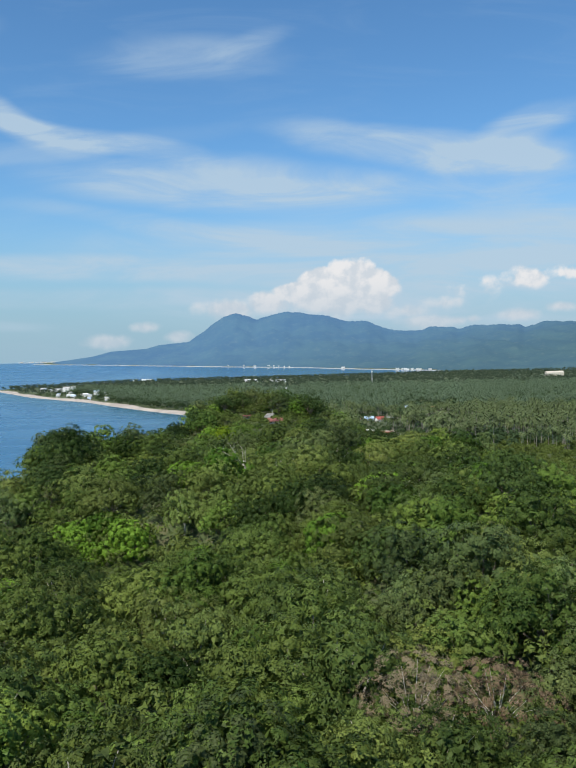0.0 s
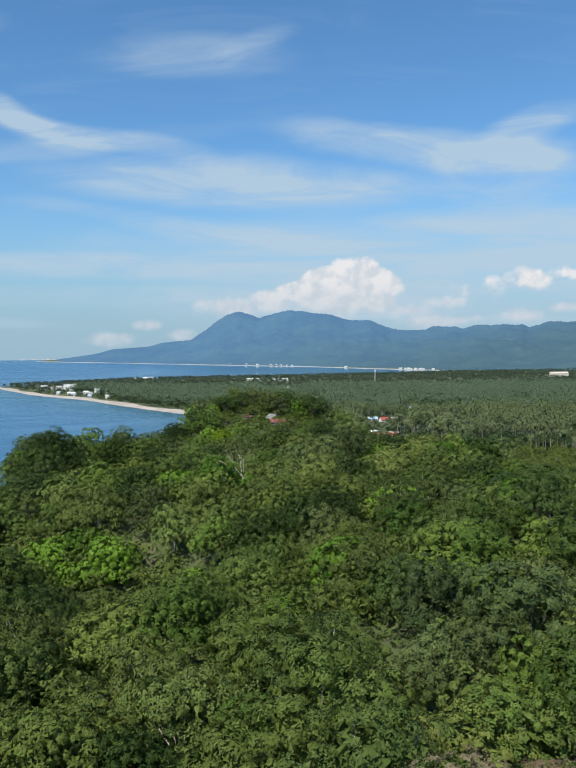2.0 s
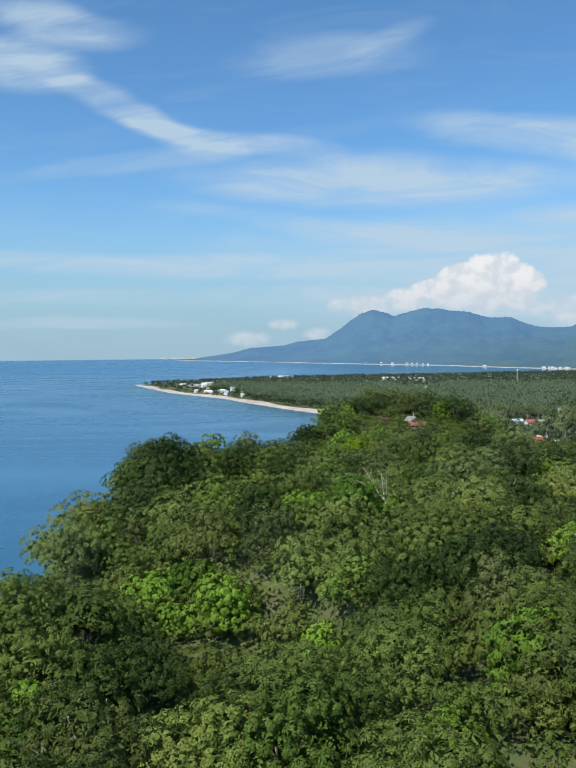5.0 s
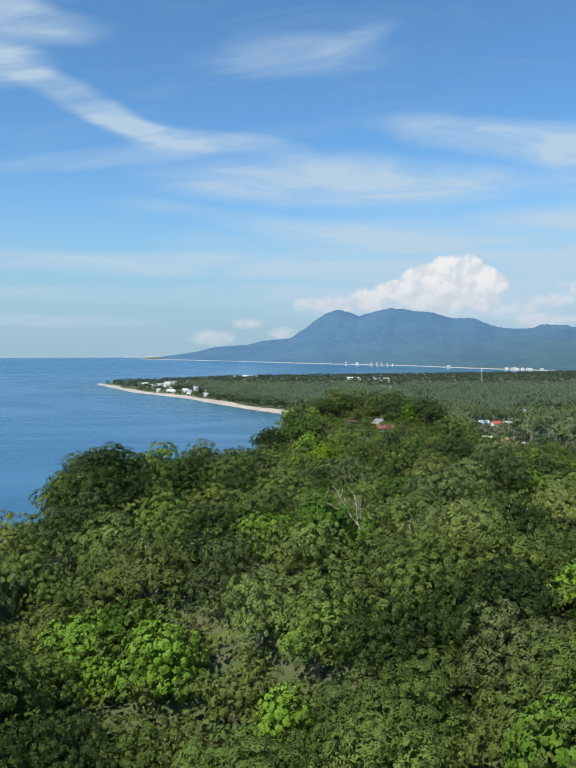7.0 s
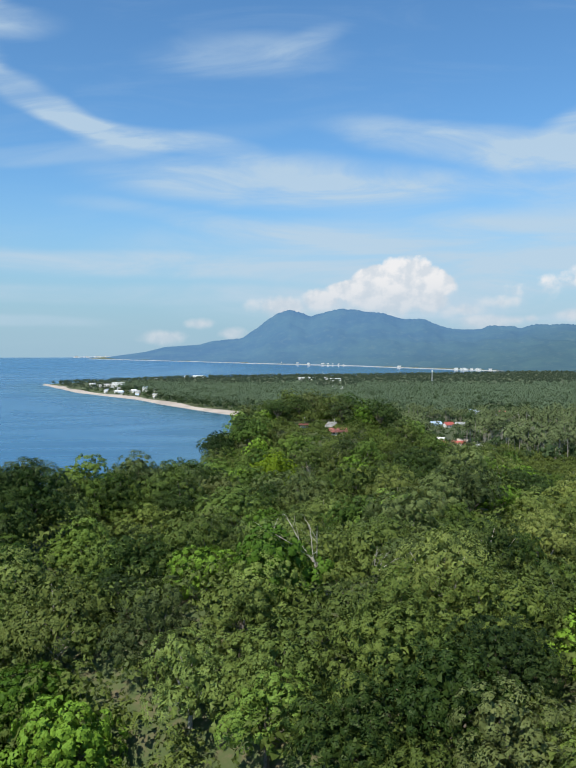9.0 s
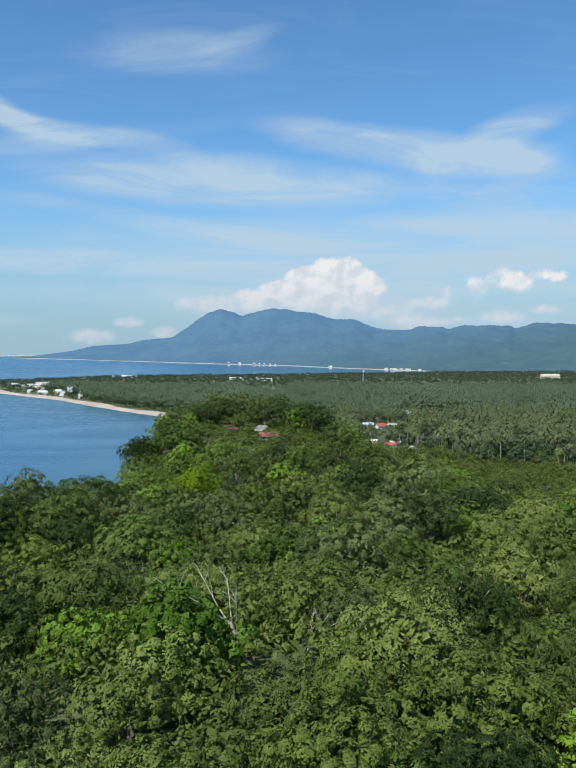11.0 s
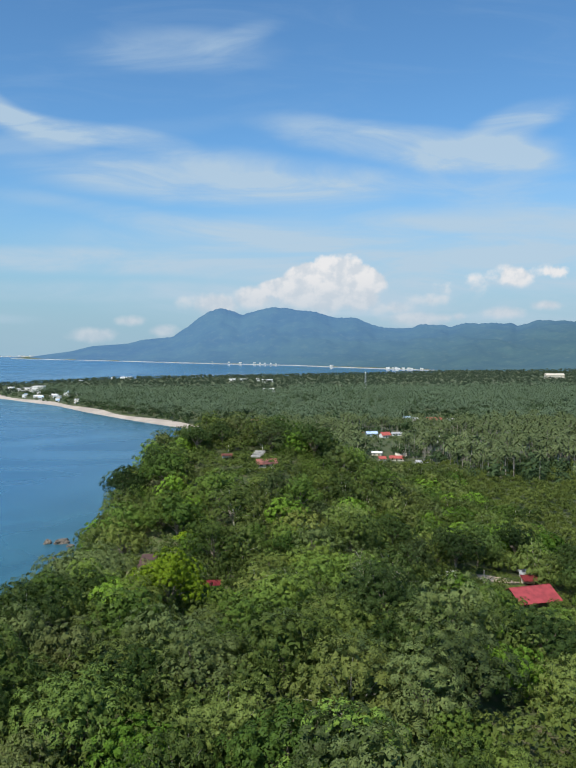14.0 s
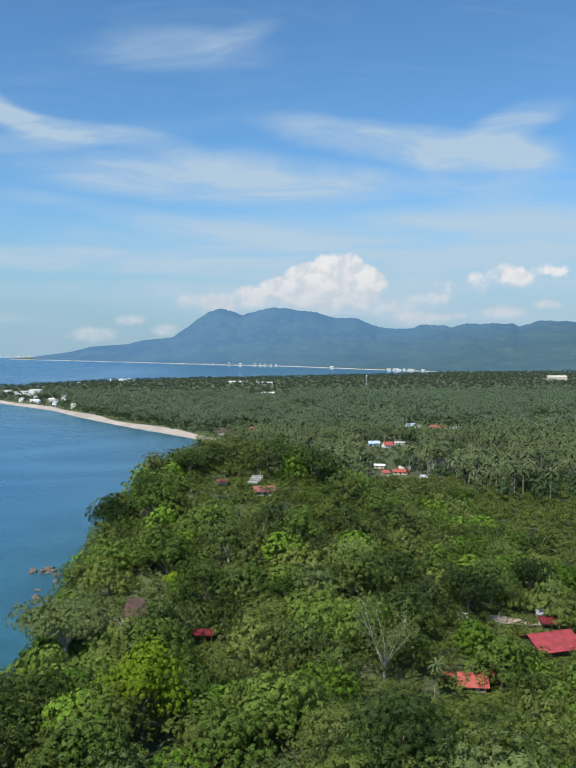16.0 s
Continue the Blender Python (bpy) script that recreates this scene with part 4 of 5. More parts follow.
    v, f = joined([tiled(tiny[k], xs[k::2], ys[k::2], height(xs[k::2], ys[k::2]) - 1.0, rng.random(len(xs[k::2])) * 6.28, scale[k::2]) for k in range(2)])
    tagged(mesh_object("undergrowth", v, f, LEAF["grove"]), "green undergrowth and mango trees among the palms", "undergrowth", kind="stuff")
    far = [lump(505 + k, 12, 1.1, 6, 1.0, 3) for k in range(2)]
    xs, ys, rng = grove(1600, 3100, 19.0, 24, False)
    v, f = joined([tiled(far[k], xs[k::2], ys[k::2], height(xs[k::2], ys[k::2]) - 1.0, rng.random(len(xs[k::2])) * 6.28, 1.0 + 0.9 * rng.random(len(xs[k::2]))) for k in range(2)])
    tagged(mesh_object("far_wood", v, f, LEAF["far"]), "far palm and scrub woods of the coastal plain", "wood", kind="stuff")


# ground without palms: x, y, reach
TOWN = [(148, 1015, 16), (175, 998, 18), (196, 990, 16), (90, 842, 22), (110, 850, 14), (75, 705, 16), (80, 665, 18), (97, 645, 14), (140, 785, 12),
        (150, 775, 10), (183, 1800, 12), (-492, 1700, 34), (-560, 1755, 30), (-430, 1520, 34), (-392, 1530, 30), (-460, 2470, 45), (-115, 2270, 45), (-28, 2200, 35),
        (-23, 1700, 40), (98, 2850, 30), (788, 2360, 60), (40, 1330, 20), (-60, 990, 14), (-36, 1000, 14), (100, 632, 12)]
# small houses in a row behind the sand
ROW = [(-345 - 15.5 * k + 21 + 9 * (k * 7 % 3), 1340 + 19.5 * k + 15 + 7 * (k * 7 % 3)) for k in range(12)]
TOWN += [(x, y, 9) for x, y in ROW]
build_trees()
build_stuff()


# ---- houses, sheds, wall, tower, poles, rocks ----
def slab_roof(bm, w, d, rise, over, thick, hip=0.0):
    """A gabled or hipped roof with real thickness, ridge along x, eaves at z = 0."""
    a, b = w / 2 + over, d / 2 + over
    drop = -rise * over / (d / 2)
    top = [(-a, -b, drop), (a, -b, drop), (a, b, drop), (-a, b, drop), (-a + hip * a, 0, rise), (a - hip * a, 0, rise)]
    up = [bm.verts.new((x, y, z + thick)) for x, y, z in top]
    dn = [bm.verts.new((x, y, z)) for x, y, z in top]
    for f in ((0, 1, 5, 4), (2, 3, 4, 5), (1, 2, 5), (3, 0, 4)):
        if len(f) == 4 or hip:
            bm.faces.new([up[k] for k in f])
            bm.faces.new([dn[k] for k in reversed(f)])
    rim = (0, 1, 2, 3) if hip else (0, 1, 5, 2, 3, 4)
    for k, q in zip(rim, rim[1:] + rim[:1]):
        bm.faces.new((up[k], dn[k], dn[q], up[q]))
    bmesh.ops.recalc_face_normals(bm, faces=bm.faces)
    return bm


def house(name, label, x, y, w, d, h, roof, walls, turn=0.0, rise=2.0, hip=0.0, flat=False, windows=2, storeys=1, door=True, sink=0.4, over=0.7, base=None, group="", fascia=False):
    """Walls with gables, a thick roof, and framed windows and a door on the side towards the camera's way."""
    z = float(height(np.array([x]), np.array([y]))[0]) - sink if base is None else base
    ob = thing(name, pose(x, y, z, 0, 0, turn), label, "house", group)
    bm = box(bmesh.new(), (-w / 2, -d / 2, -1.5), (w / 2, d / 2, h), 0.04)
    if not flat and not hip:
        for side in (-1, 1):
            vs = [bm.verts.new(c) for c in ((side * (w / 2 - 0.1), -d / 2 + 0.05, h), (side * (w / 2 - 0.1), d / 2 - 0.05, h), (side * (w / 2 - 0.1), 0, h + rise))]
            ws = [bm.verts.new((v.co.x - side * 0.2, v.co.y, v.co.z)) for v in vs]
            bm.faces.new(vs), bm.faces.new(ws[::-1])
            for k in range(3):
                bm.faces.new((vs[k], ws[k], ws[(k + 1) % 3], vs[(k + 1) % 3]))
        bmesh.ops.recalc_face_normals(bm, faces=bm.faces)
    part("wall", bm, walls, ob)
    if flat:
        bm = box(bmesh.new(), (-w / 2 - 0.35, -d / 2 - 0.35, h), (w / 2 + 0.35, d / 2 + 0.35, h + 0.3), 0.03)
        box(bm, (-w / 2 - 0.35, -d / 2 - 0.35, h + 0.3), (w / 2 + 0.35, -d / 2 - 0.15, h + 0.75))
        box(bm, (-w / 2 - 0.35, d / 2 + 0.15, h + 0.3), (w / 2 + 0.35, d / 2 + 0.35, h + 0.75))
        part("roof", bm, roof, ob)
    else:
        r = part("roof", slab_roof(bmesh.new(), w, d, rise, over, 0.12, hip), roof, ob)
        r.location.z = h + 0.02
        if not hip:
            ridge = part("ridge_cap", box(bmesh.new(), (-w / 2 - over, -0.18, 0), (w / 2 + over, 0.18, 0.12), 0.03), roof, r)
            ridge.location.z = rise + 0.06
        if fascia:
            drop = rise * over / (d / 2)
            part("fascia", box(bmesh.new(), (-w / 2 - over, -d / 2 - over - 0.06, -drop - 0.15), (w / 2 + over, -d / 2 - over, -drop + 0.10)), WHITE, r, "white eaves board")
    spots = [(-w / 2 + w * (k + 0.5) / (windows + (1 if door else 0))) for k in range(windows + (1 if door else 0))]
    for floor_ in range(storeys):
        low = h * floor_ / storeys
        for k, sx in enumerate(spots):
            if door and floor_ == 0 and k == len(spots) // 2:
                dr = part("door", box(bmesh.new(), (sx - 0.45, -d / 2 - 0.05, low + 0.05), (sx + 0.45, -d / 2 + 0.02, low + 2.05), 0.015), TIMBER, ob, "dark timber door")
                part("handle", box(bmesh.new(), (sx + 0.30, -d / 2 - 0.10, low + 0.95), (sx + 0.36, -d / 2 - 0.05, low + 1.1)), STEEL, dr)
                continue
            win = part("window", box(bmesh.new(), (sx - 0.62, -d / 2 - 0.06, low + 0.95), (sx + 0.62, -d / 2 + 0.02, low + 2.15), 0.02), WHITE, ob, "white window frame")
            part("pane", box(bmesh.new(), (sx - 0.52, -d / 2 - 0.085, low + 1.05), (sx - 0.03, -d / 2 - 0.062, low + 2.05)), GLASS, win, "dark glass pane")
            part("pane", box(bmesh.new(), (sx + 0.03, -d / 2 - 0.085, low + 1.05), (sx + 0.52, -d / 2 - 0.062, low + 2.05)), GLASS, win, "dark glass pane")
    return ob


def open_shed(name, label, x, y, w, d, h, roof, turn=0.0, tilt=1.2, sink=0.3, posts=3, walls=None):
    """A single-pitch sheet roof with ribs on posts."""
    z = float(height(np.array([x]), np.array([y]))[0]) - sink
    ob = thing(name, pose(x, y, z, 0, 0, turn), label, "shed")
    bm = bmesh.new()
    n = max(6, int(w / 0.8))
    for k in range(n + 1):
        px = -w / 2 + w * k / n
        for q, (py, pz) in enumerate(((-d / 2, h), (d / 2, h + tilt))):
            bm.verts.new((px, py, pz + (0.05 if k % 2 else 0)))
    bm.verts.ensure_lookup_table()
    for k in range(n):
        bm.faces.new((bm.verts[2 * k], bm.verts[2 * k + 2], bm.verts[2 * k + 3], bm.verts[2 * k + 1]))
    bmesh.ops.solidify(bm, geom=bm.faces[:], thickness=0.05)
    part("roof", bm, roof, ob)
    for k in range(posts):
        px = -w / 2 + 0.3 + (w - 0.6) * k / (posts - 1)
        for py, top in ((-d / 2 + 0.3, h), (d / 2 - 0.3, h + tilt * 0.9)):
            part("post", box(bmesh.new(), (px - 0.08, py - 0.08, -1.0), (px + 0.08, py + 0.08, top), 0.01), TIMBER, ob)
    part("beam", box(bmesh.new(), (-w / 2, -d / 2 + 0.2, h - 0.2), (w / 2, -d / 2 + 0.35, h), 0.01), TIMBER, ob)
    if walls:
        part("wall", box(bmesh.new(), (-w / 2 + 0.4, d / 2 - 0.55, -1.0), (w / 2 - 0.4, d / 2 - 0.4, h + tilt * 0.6), 0.01), walls, ob)
    return ob


def lattice_tower(x, y, tall):
    z = float(height(np.array([x]), np.array([y]))[0]) - 0.3
    ob = thing("radio_tower", pose(x, y, z), "tall white lattice radio tower among palms", "tower")
    wide, thin = 1.9, 0.7
    for sx in (-1, 1):
        for sy in (-1, 1):
            v, f = tube([(sx * wide, sy * wide, -0.5), (sx * thin, sy * thin, tall)], [0.22, 0.16], 4)
            array_part("leg", v, f, STEEL, ob)
    levels = np.linspace(0, tall, 11)
    for lo, hi in zip(levels, levels[1:]):
        a, b = wide + (thin - wide) * lo / tall, wide + (thin - wide) * hi / tall
        pieces = []
        for (ax, ay), (bx, by) in (((-1, -1), (1, -1)), ((1, -1), (1, 1)), ((1, 1), (-1, 1)), ((-1, 1), (-1, -1))):
            pieces.append(tube([(ax * a, ay * a, lo), (bx * b, by * b, hi)], [0.11, 0.11], 4))
            pieces.append(tube([(bx * b, by * b, hi), (ax * b, ay * b, hi)], [0.11, 0.11], 4))
        v, f = joined(pieces)
        array_part("bracing", v, f, STEEL, ob)
    part("antenna_panel", box(bmesh.new(), (-1.6, -1.6, tall - 2.6), (1.6, -1.0, tall - 0.2), 0.05), WHITE, ob, "white antenna panels")
    part("equipment_box", box(bmesh.new(), (-2.6, -2.6, -0.3), (2.6, 2.6, 2.6), 0.05), WHITE, ob, "white cabin at the tower foot")


def pole(x, y, tall, cross=True):
    z = float(height(np.array([x]), np.array([y]))[0]) - 0.3
    ob = thing("power_pole", pose(x, y, z, 0, 0, 20), "slim grey power pole beside the yard", "pole", "power poles")
    v, f = tube([(0, 0, -0.5), (0, 0, tall)], [0.15, 0.10], 8)
    array_part("shaft", v, f, CONCRETE, ob)
    if cross:
        part("crossarm", box(bmesh.new(), (-0.9, -0.06, tall - 0.9), (0.9, 0.06, tall - 0.75), 0.01), TIMBER, ob)
        for k in (-0.8, 0.0, 0.8):
            v, f = tube([(k, 0, tall - 0.75), (k, 0, tall - 0.5)], [0.06, 0.04], 6)
            array_part("insulator", v, f, WHITE, ob)


def rock(name, x, y, z, size, seed, material, label, stretch=(1.2, 0.9, 0.7), category="rock"):
    bm = bmesh.new()
    bmesh.ops.create_icosphere(bm, subdivisions=3, radius=1.0)
    off = Vector((seed * 7.3, seed * 1.9, seed * 3.1))
    for v in bm.verts:
        k = 1 + 0.45 * noise.noise(v.co * 1.1 + off) + 0.22 * noise.noise(v.co * 2.9 + off) + 0.10 * noise.noise(v.co * 7 + off)
        v.co = Vector([v.co[i] * k * size * stretch[i] for i in range(3)])
    me = bpy.data.meshes.new(name)
    bm.to_mesh(me)
    bm.free()
    me.materials.append(material)
    ob = new(name, me)
    ob.matrix_basis = pose(x, y, z, 0, 0, seed * 47)
    return tagged(ob, label, category, "rocks at the shore" if category == "rock" else "")


def yard(name, x, y, w, d, seed, label):
    """An uneven patch of bare earth that lies on the ground."""
    n, m = 26, 5
    rng = np.random.default_rng(seed)
    edge = 1 + 0.18 * np.sin(np.linspace(0, 2 * math.pi, n, endpoint=False) * 3 + seed) + 0.08 * rng.normal(size=n)
    verts = [(x, y)]
    faces = []
    for r in range(1, m + 1):
        for k in range(n):
            a = 2 * math.pi * k / n
            verts.append((x + w / 2 * math.cos(a) * edge[k] * r / m, y + d / 2 * math.sin(a) * edge[k] * r / m))
    v = np.array(verts)
    v = np.column_stack([v, height(v[:, 0], v[:, 1]) + 0.25])
    for r in range(m - 1):
        for k in range(n):
            q = (k + 1) % n
            faces.append((1 + r * n + k, 1 + (r + 1) * n + k, 1 + (r + 1) * n + q, 1 + r * n + q))
    for k in range(0, n, 2):
        faces.append((0, 1 + k, 1 + (k + 1) % n, 1 + (k + 2) % n))
    ob = mesh_object(name, v, np.array(faces), EARTH, True)
    tagged(ob, label, "yard", kind="structure")


def build_things():
    # the farm below the headland
    house("barn", "long barn with a bright crimson sheet roof", 76.6, 342.5, 13, 12, 2.4, RED, TIMBER, 16, 2.8, windows=2, over=0.9)
    open_shed("lean_to_shed", "small shed with a red sheet roof behind the barn", 82, 359, 5.5, 4.5, 2.4, RED, 4, 0.9, walls=CREAM)
    house("cottage", "small cottage with a coral red sheet roof", 47.6, 315, 6.2, 6.0, 2.4, ORANGE, CREAM, -6, 1.8, windows=2, over=0.8, sink=0.9)
    open_shed("goat_shed", "low shed with a faded red roof beside the cottage", 41.5, 315, 2.6, 3.2, 2.2, ORANGE, 0, 0.6, posts=2)
    open_shed("carport", "narrow lean-to with a faded red roof", 54, 318, 4.2, 2.2, 2.3, ORANGE, -14, 0.5, posts=2)
    house("shore_house", "white house with a brown hipped shingle roof", -41.5, 337, 6.4, 6.4, 2.7, BROWN, WHITE, 6, 3.4, hip=0.45, windows=2, over=0.8, fascia=True)
    open_shed("roadside_shelter", "low open shelter with a dark red roof", -22, 325, 6.0, 3.0, 2.3, RED, -2, 0.8, posts=4)
    house("tool_hut", "tiny pale hut with a grey roof at the yard", 83, 368, 3.2, 2.6, 2.3, GREYROOF, WHITE, 0, 0.7, windows=1, door=False)
    wall = thing("garden_wall", pose(52, 356, float(height(np.array([52.0]), np.array([356.0]))[0])), "broken whitewashed stone wall in dappled shade", "wall")
    for k in range(5):
        part("wall_panel", box(bmesh.new(), (-4 + 1.7 * k, -0.2, -0.8), (-2.4 + 1.7 * k, 0.2, 1.7 + 0.25 * math.sin(2.3 * k)), 0.05), WHITE, wall)
        part("pier", box(bmesh.new(), (-4.25 + 1.7 * k, -0.28, -0.8), (-3.98 + 1.7 * k, 0.28, 2.1), 0.03), CONCRETE, wall)
    yard("yard_path", 71, 361, 15, 6, 2, "pale bare earth of a farm yard")
    yard("shore_path", -48, 335, 11, 9, 3, "shaded bare earth beside the shore house")
    pole(85.5, 373, 9.5)
    pole(65.5, 355, 5.0, False)
    # the terrace on top of the headland
    house("hilltop_house", "hilltop house with a salmon red roof under trees", -7, 409, 7.0, 5.5, 2.2, FADED, CREAM, 8, 1.3, windows=2, sink=0.9)
    open_shed("hilltop_shed", "small hilltop shed with a dull red roof", -23, 415, 4.5, 3.0, 2.3, FADED, 3, 0.5, posts=2, sink=0.6, walls=WHITE)
    stairs = thing("terrace_steps", pose(-14, 419, float(height(np.array([-14.0]), np.array([419.0]))[0]) + 0.4), "low pale concrete terraces on the hilltop", "terrace")
    for k in range(4):
        part("terrace_slab", box(bmesh.new(), (0.5 + 0.5 * k, -2 + 2.2 * k, -2), (4.5 + 0.6 * k, -1.2 + 2.2 * k, 0.1 + 0.4 * k), 0.05), CONCRETE, stairs)
    for k, (dx, dy) in enumerate(((-9, 6), (-3, 9), (5, 10))):
        part("terrace_post", box(bmesh.new(), (dx - 0.12, dy - 0.12, -2), (dx + 0.12, dy + 0.12, 3.4), 0.02), WHITE, stairs)
    # houses among the palms
    group = "houses among the palms"
    rows = [
        ("village_house", "village house with a pale blue sheet roof", 148, 1018, 13, 9, 4.5, BLUE, WHITE, 15, 2.2, 2),
        ("village_house", "small white house beside a palm grove", 158, 1022, 6, 6, 3.6, GREYROOF, WHITE, 0, 1.2, 1),
        ("village_house", "long house with a rusty red tiled roof", 176, 1004, 22, 9, 3.6, ORANGE, WHITE, -4, 2.6, 4),
        ("village_house", "low house with a pale grey roof", 196, 1008, 12, 8, 3.2, GREYROOF, WHITE, -8, 1.3, 2),
        ("village_house", "small hut with a weathered grey roof", 203, 978, 7, 5, 2.6, GREYROOF, WHITE, 0, 1.0, 1),
        ("village_house", "house with a pale blue roof and blue wall", 86, 850, 12, 8, 3.6, BLUE, BLUE, 8, 2.0, 2),
        ("village_house", "house with a bright red sheet roof", 97, 838, 10, 9, 3.4, ORANGE, WHITE, 20, 2.8, 2),
        ("village_house", "low house with a pale weathered roof", 111, 856, 11, 6, 2.8, GREYROOF, WHITE, -10, 1.2, 2),
        ("village_house", "half hidden house with a dull red roof", 74, 852, 8, 7, 2.8, ORANGE, CREAM, 0, 1.6, 1),
        ("village_house", "house with a white flat sheet roof", 74, 710, 9, 6, 3.0, WHITE, CREAM, -18, 0.9, 1),
        ("village_house", "tall narrow white house with a red roof", 72, 664, 5, 7, 5.0, ORANGE, WHITE, 0, 1.4, 1),
        ("village_house", "house with a low red roof under palms", 85, 680, 12, 7, 2.8, ORANGE, CREAM, -10, 1.6, 2),
        ("village_house", "pale house with a sand coloured roof", 90, 694, 9, 6, 3.2, CREAM, CREAM, -4, 1.4, 1),
        ("village_house", "grey and white house half hidden by palms", 97, 646, 9, 7, 4.2, GREYROOF, WHITE, 6, 1.4, 2),
    ]
    for name, label, x, y, w, d, h, roof, walls, turn, rise, wins in rows:
        house(name, label, x, y, 0.82 * w, 0.82 * d, 0.9 * h, roof, walls, turn, 0.85 * rise, windows=wins, group=group)
    arch = thing("garden_arch", pose(140, 793, float(height(np.array([140.0]), np.array([793.0]))[0])), "round white garden arch between palms", "arch")
    ring = [(2.6 * math.cos(a), 0, 2.9 + 2.9 * math.sin(a)) for a in np.linspace(-1.0, math.pi + 1.0, 20)]
    v, f = tube(ring, [0.55] * 20, 8)
    array_part("ring", v, f, WHITE, arch, smooth=True)
    part("footing", box(bmesh.new(), (-2.4, -0.8, -0.6), (2.4, 0.8, 0.6), 0.08), WHITE, arch)
    # the beach resort and its neighbours
    group = "buildings on the beach"
    for name, label, x, y, w, d, h, roof, walls, flat, wins, st in [
        ("resort_hotel", "three storey white beach hotel with flat roof", -492, 1712, 24, 12, 12.5, WHITE, WHITE, True, 6, 3),
        ("resort_annex", "two storey white annex of the beach hotel", -520, 1735, 20, 10, 8.5, GREYROOF, WHITE, True, 5, 2),
        ("beach_house", "white two storey house on the spit", -566, 1765, 12, 9, 8.5, WHITE, WHITE, True, 3, 2),
        ("beach_house", "low white beach house with pale roof", -543, 1752, 12, 8, 5.0, GREYROOF, WHITE, False, 3, 1),
        ("beach_house", "long white beach pavilion near the water", -432, 1512, 16, 7, 3.6, WHITE, WHITE, False, 4, 1),
        ("beach_house", "white boathouse on the sand", -394, 1496, 13, 7, 4.2, GREYROOF, WHITE, False, 3, 1),
        ("beach_house", "pale green painted house behind the beach", -393, 1556, 9, 8, 9.0, BLUE, WHITE, False, 2, 2),
        ("beach_house", "small white house between palms", -424, 1572, 10, 7, 5.0, WHITE, WHITE, False, 2, 1),
        ("beach_house", "white house at the edge of the grove", -375, 1570, 8, 6, 5.0, GREYROOF, WHITE, False, 2, 1),
        ("beach_house", "white house with weathered roof near the hotel", -455, 1600, 12, 7, 5.5, GREYROOF, WHITE, False, 3, 1),
        ("beach_house", "low white cottage by the sand", -408, 1530, 10, 6, 4.5, WHITE, CREAM, False, 2, 1),
    ]:
        house(name, label, x, y, w, d, h, roof, walls, -12, 1.6, flat=flat, windows=wins, storeys=st, group=group)
    for k, (x, y) in enumerate(ROW):
        house("beach_house", "small pale house in a row behind the sand", x, y, 5 + 3 * (k * 5 % 3) / 2, 4.5, 2.2 + 0.5 * (k * 3 % 4), (GREYROOF, WHITE, GREYROOF, BLUE)[k % 4], (WHITE, CREAM, CREAM)[k % 3], -20 + 11 * (k % 4), 1.3, flat=k % 4 == 1,
              windows=2, group=group)
    for k, (x, y) in enumerate(((-62, 962), (-48, 985), (-30, 1000))):
        house("beach_hut", "beach hut with a rusty thatched roof", x, y, 9, 6, 2.8, (BROWN, ORANGE, ORANGE)[k], CREAM, 10 * k, 1.8, windows=1, group="beach huts")
    # far halls
    for k, (x, y, w, d, h) in enumerate(((-461, 2470, 42, 20, 11), (-498, 2462, 12, 12, 10), (-590, 2440, 22, 12, 9), (-132, 2280, 22, 14, 11), (-100, 2278, 30, 14, 11), (-62, 2285, 12, 12, 11),
                                        (-34, 2200, 36, 16, 11), (-24, 1705, 34, 14, 10), (100, 2850, 14, 12, 14), (-105, 2815, 12, 12, 14))):
        house("warehouse", "far white warehouse with a pale sheet roof", x, y, 0.8 * w, d, 0.48 * h, WHITE, WHITE, 0, 1.6, windows=4, group="far warehouses", sink=0.2, over=0.3)
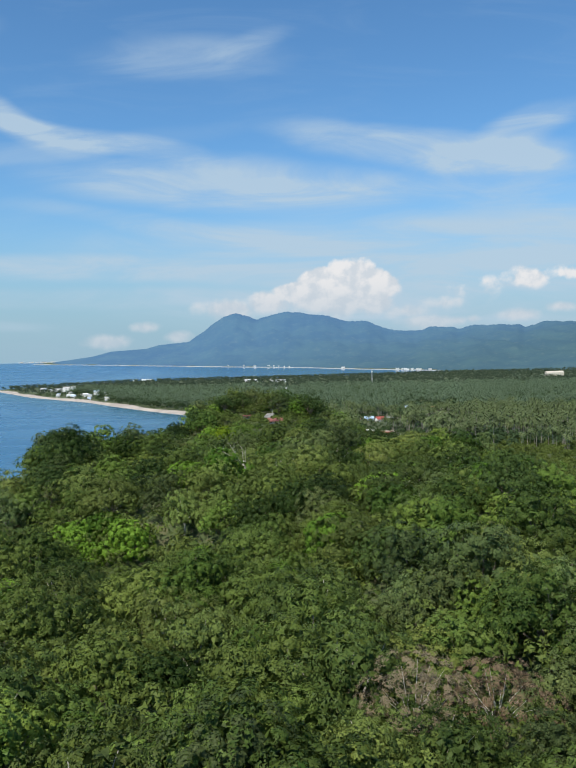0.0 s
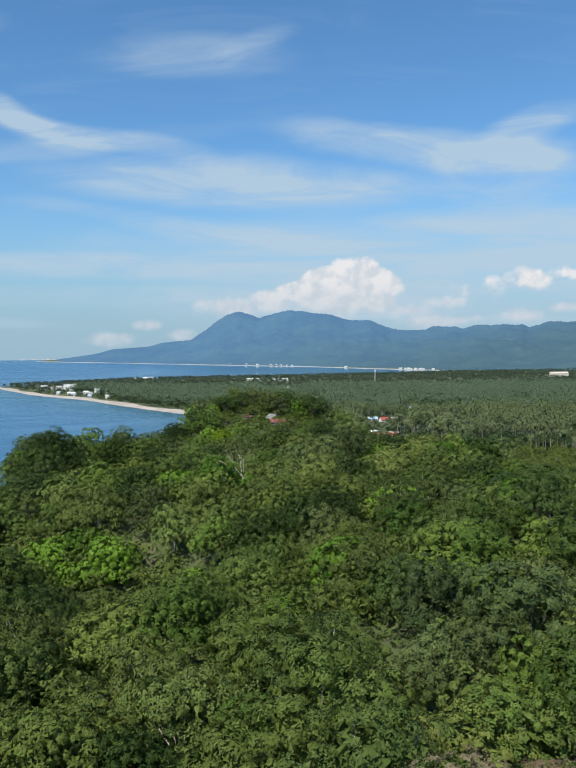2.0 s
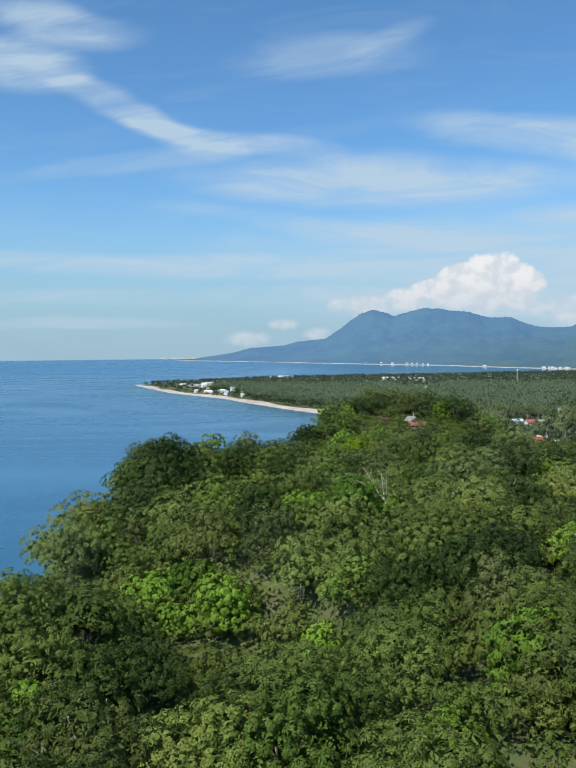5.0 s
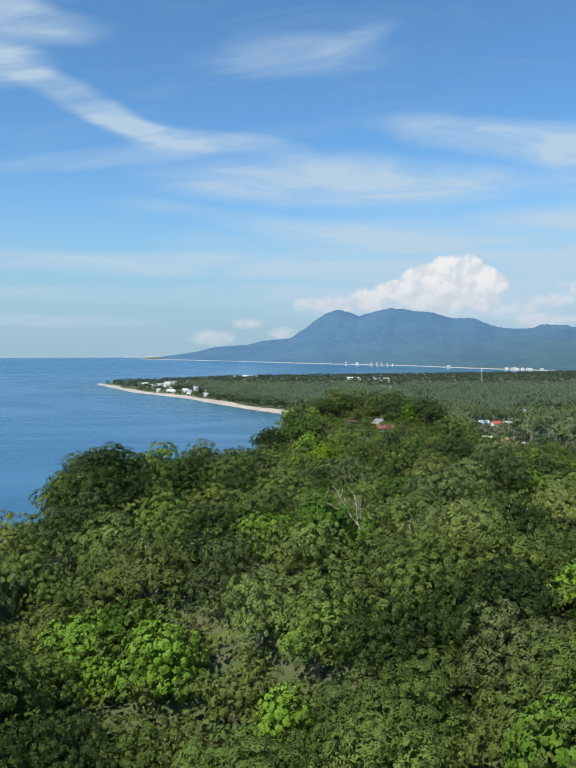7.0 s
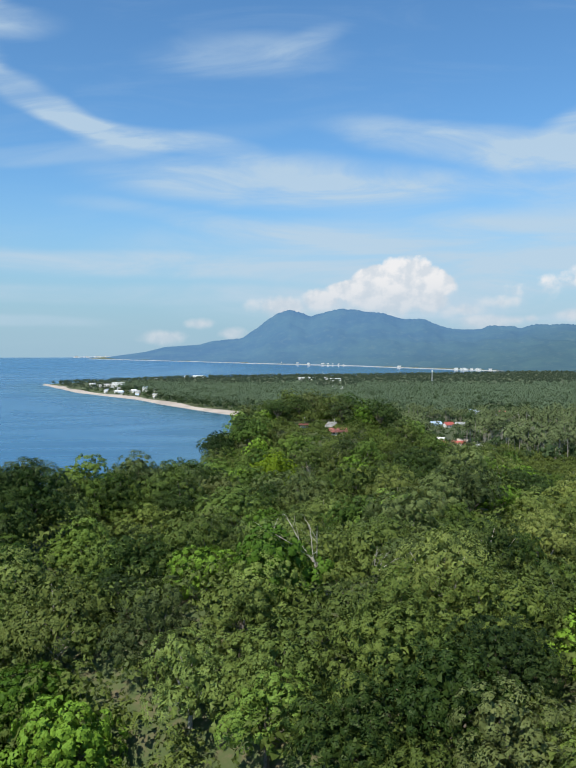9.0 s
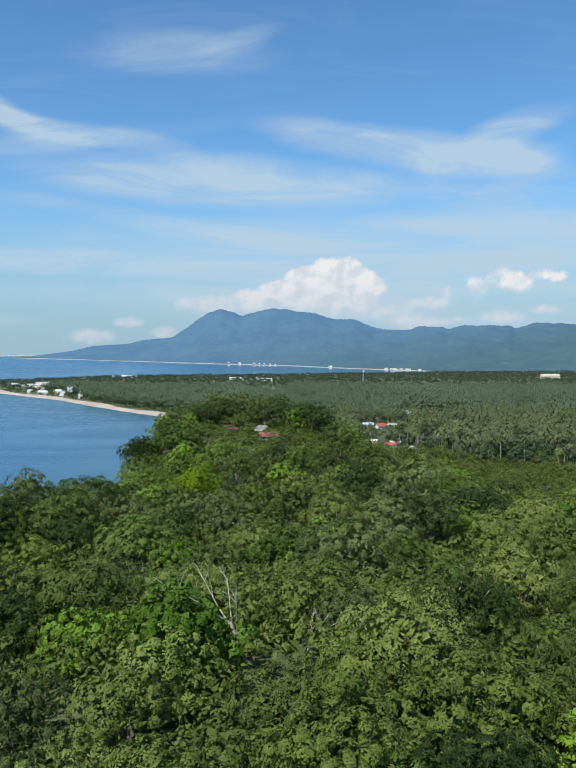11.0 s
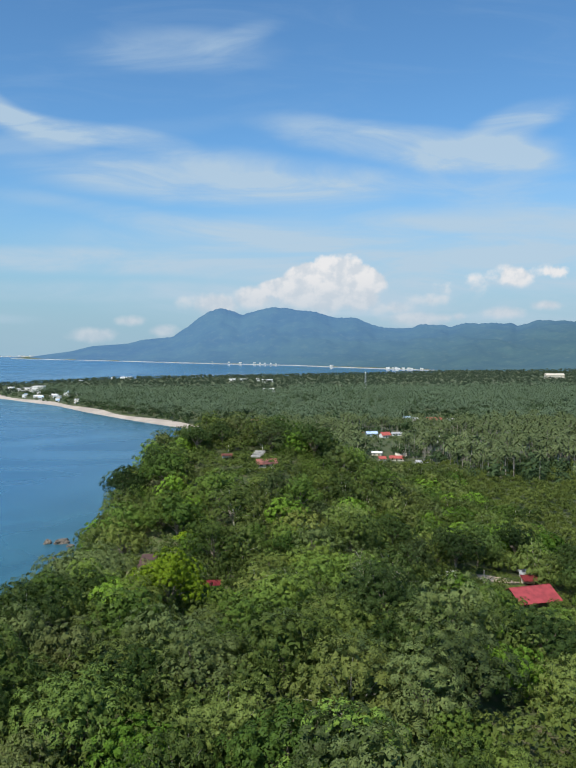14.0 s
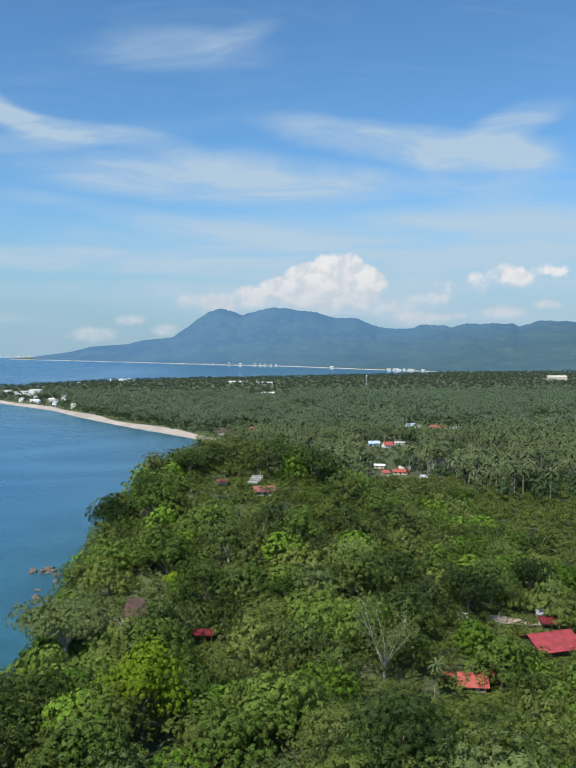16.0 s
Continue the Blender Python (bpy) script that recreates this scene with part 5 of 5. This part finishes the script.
    house("hill_mansion", "wide cream building on the far plain", 790, 2370, 52, 20, 11, CREAM, CREAM, 0, 4, windows=8, storeys=2, group="far warehouses", sink=0.2)
    lattice_tower(183, 1800, 36)
    # houses of the far shore
    rng = np.random.default_rng(77)
    for k in range(26):
        t = rng.random() ** 0.7
        x, y = -350 + 960 * t, 3865 - 640 * t + 34 * rng.random() + (70 * math.sin(3 * t))
        x, y = x + 12, y + 22
        if float(shore(np.array([x]), np.array([y]))[0]) < 6:
            continue
        w = 5 + 9 * rng.random()
        house("shore_building", "tiny white building on the far shore", x, y, w, 6, 3 + 2.5 * rng.random(), WHITE, WHITE, 0, 1.5, flat=True, windows=2, door=False, group="buildings on the far shore", sink=0.3)
    for k in range(14):
        u = -0.357 + 0.046 * k / 13
        r = 4480 + 60 * rng.random()
        x, y = u * r, r + 100
        house("harbour_building", "tiny pale building of the harbour town", x, y, 9 + 9 * rng.random(), 9, 3.5 + 5 * rng.random(), WHITE, (WHITE, CREAM)[k % 2], 0, 1.5, flat=True, windows=2, door=False,
              group="harbour town", base=float(lift(np.array([x]), np.array([y]))[0]) - 0.5)
    # the rocks in the water and bare rock on the ridge
    for k, (x, y, s, st) in enumerate(((-99, 447, 2.3, (1.5, 1.1, 0.8)), (-96.5, 446.5, 1.4, (1.2, 1, 0.7)), (-104.5, 446, 1.5, (1.0, 1.0, 1.05)), (-105, 445, 0.9, (1.5, 1, 0.6)), (-93.5, 441, 1.2, (1.6, 1, 0.5)),
                                     (-93, 412, 1.5, (1.4, 1, 0.5)), (-95, 421, 1.0, (1.5, 1, 0.35)), (-91, 432, 1.2, (1, 1, 0.8)), (-90, 470, 1.3, (1.2, 1, 0.7)), (-88, 396, 1.2, (1.3, 1, 0.6)))):
        rock("sea_rock", x, y, 0.15, s, k + 1, ROCK, "brown weathered rock standing in shallow sea", st)
    z = float(height(np.array([-46.0]), np.array([126.0]))[0])
    rock("cliff_face", -45.8, 124.5, z - 0.3, 1.0, 21, CLIFF, "bare pale limestone outcrop on the wooded slope", (1.1, 1.3, 1.9), "outcrop")


build_things()
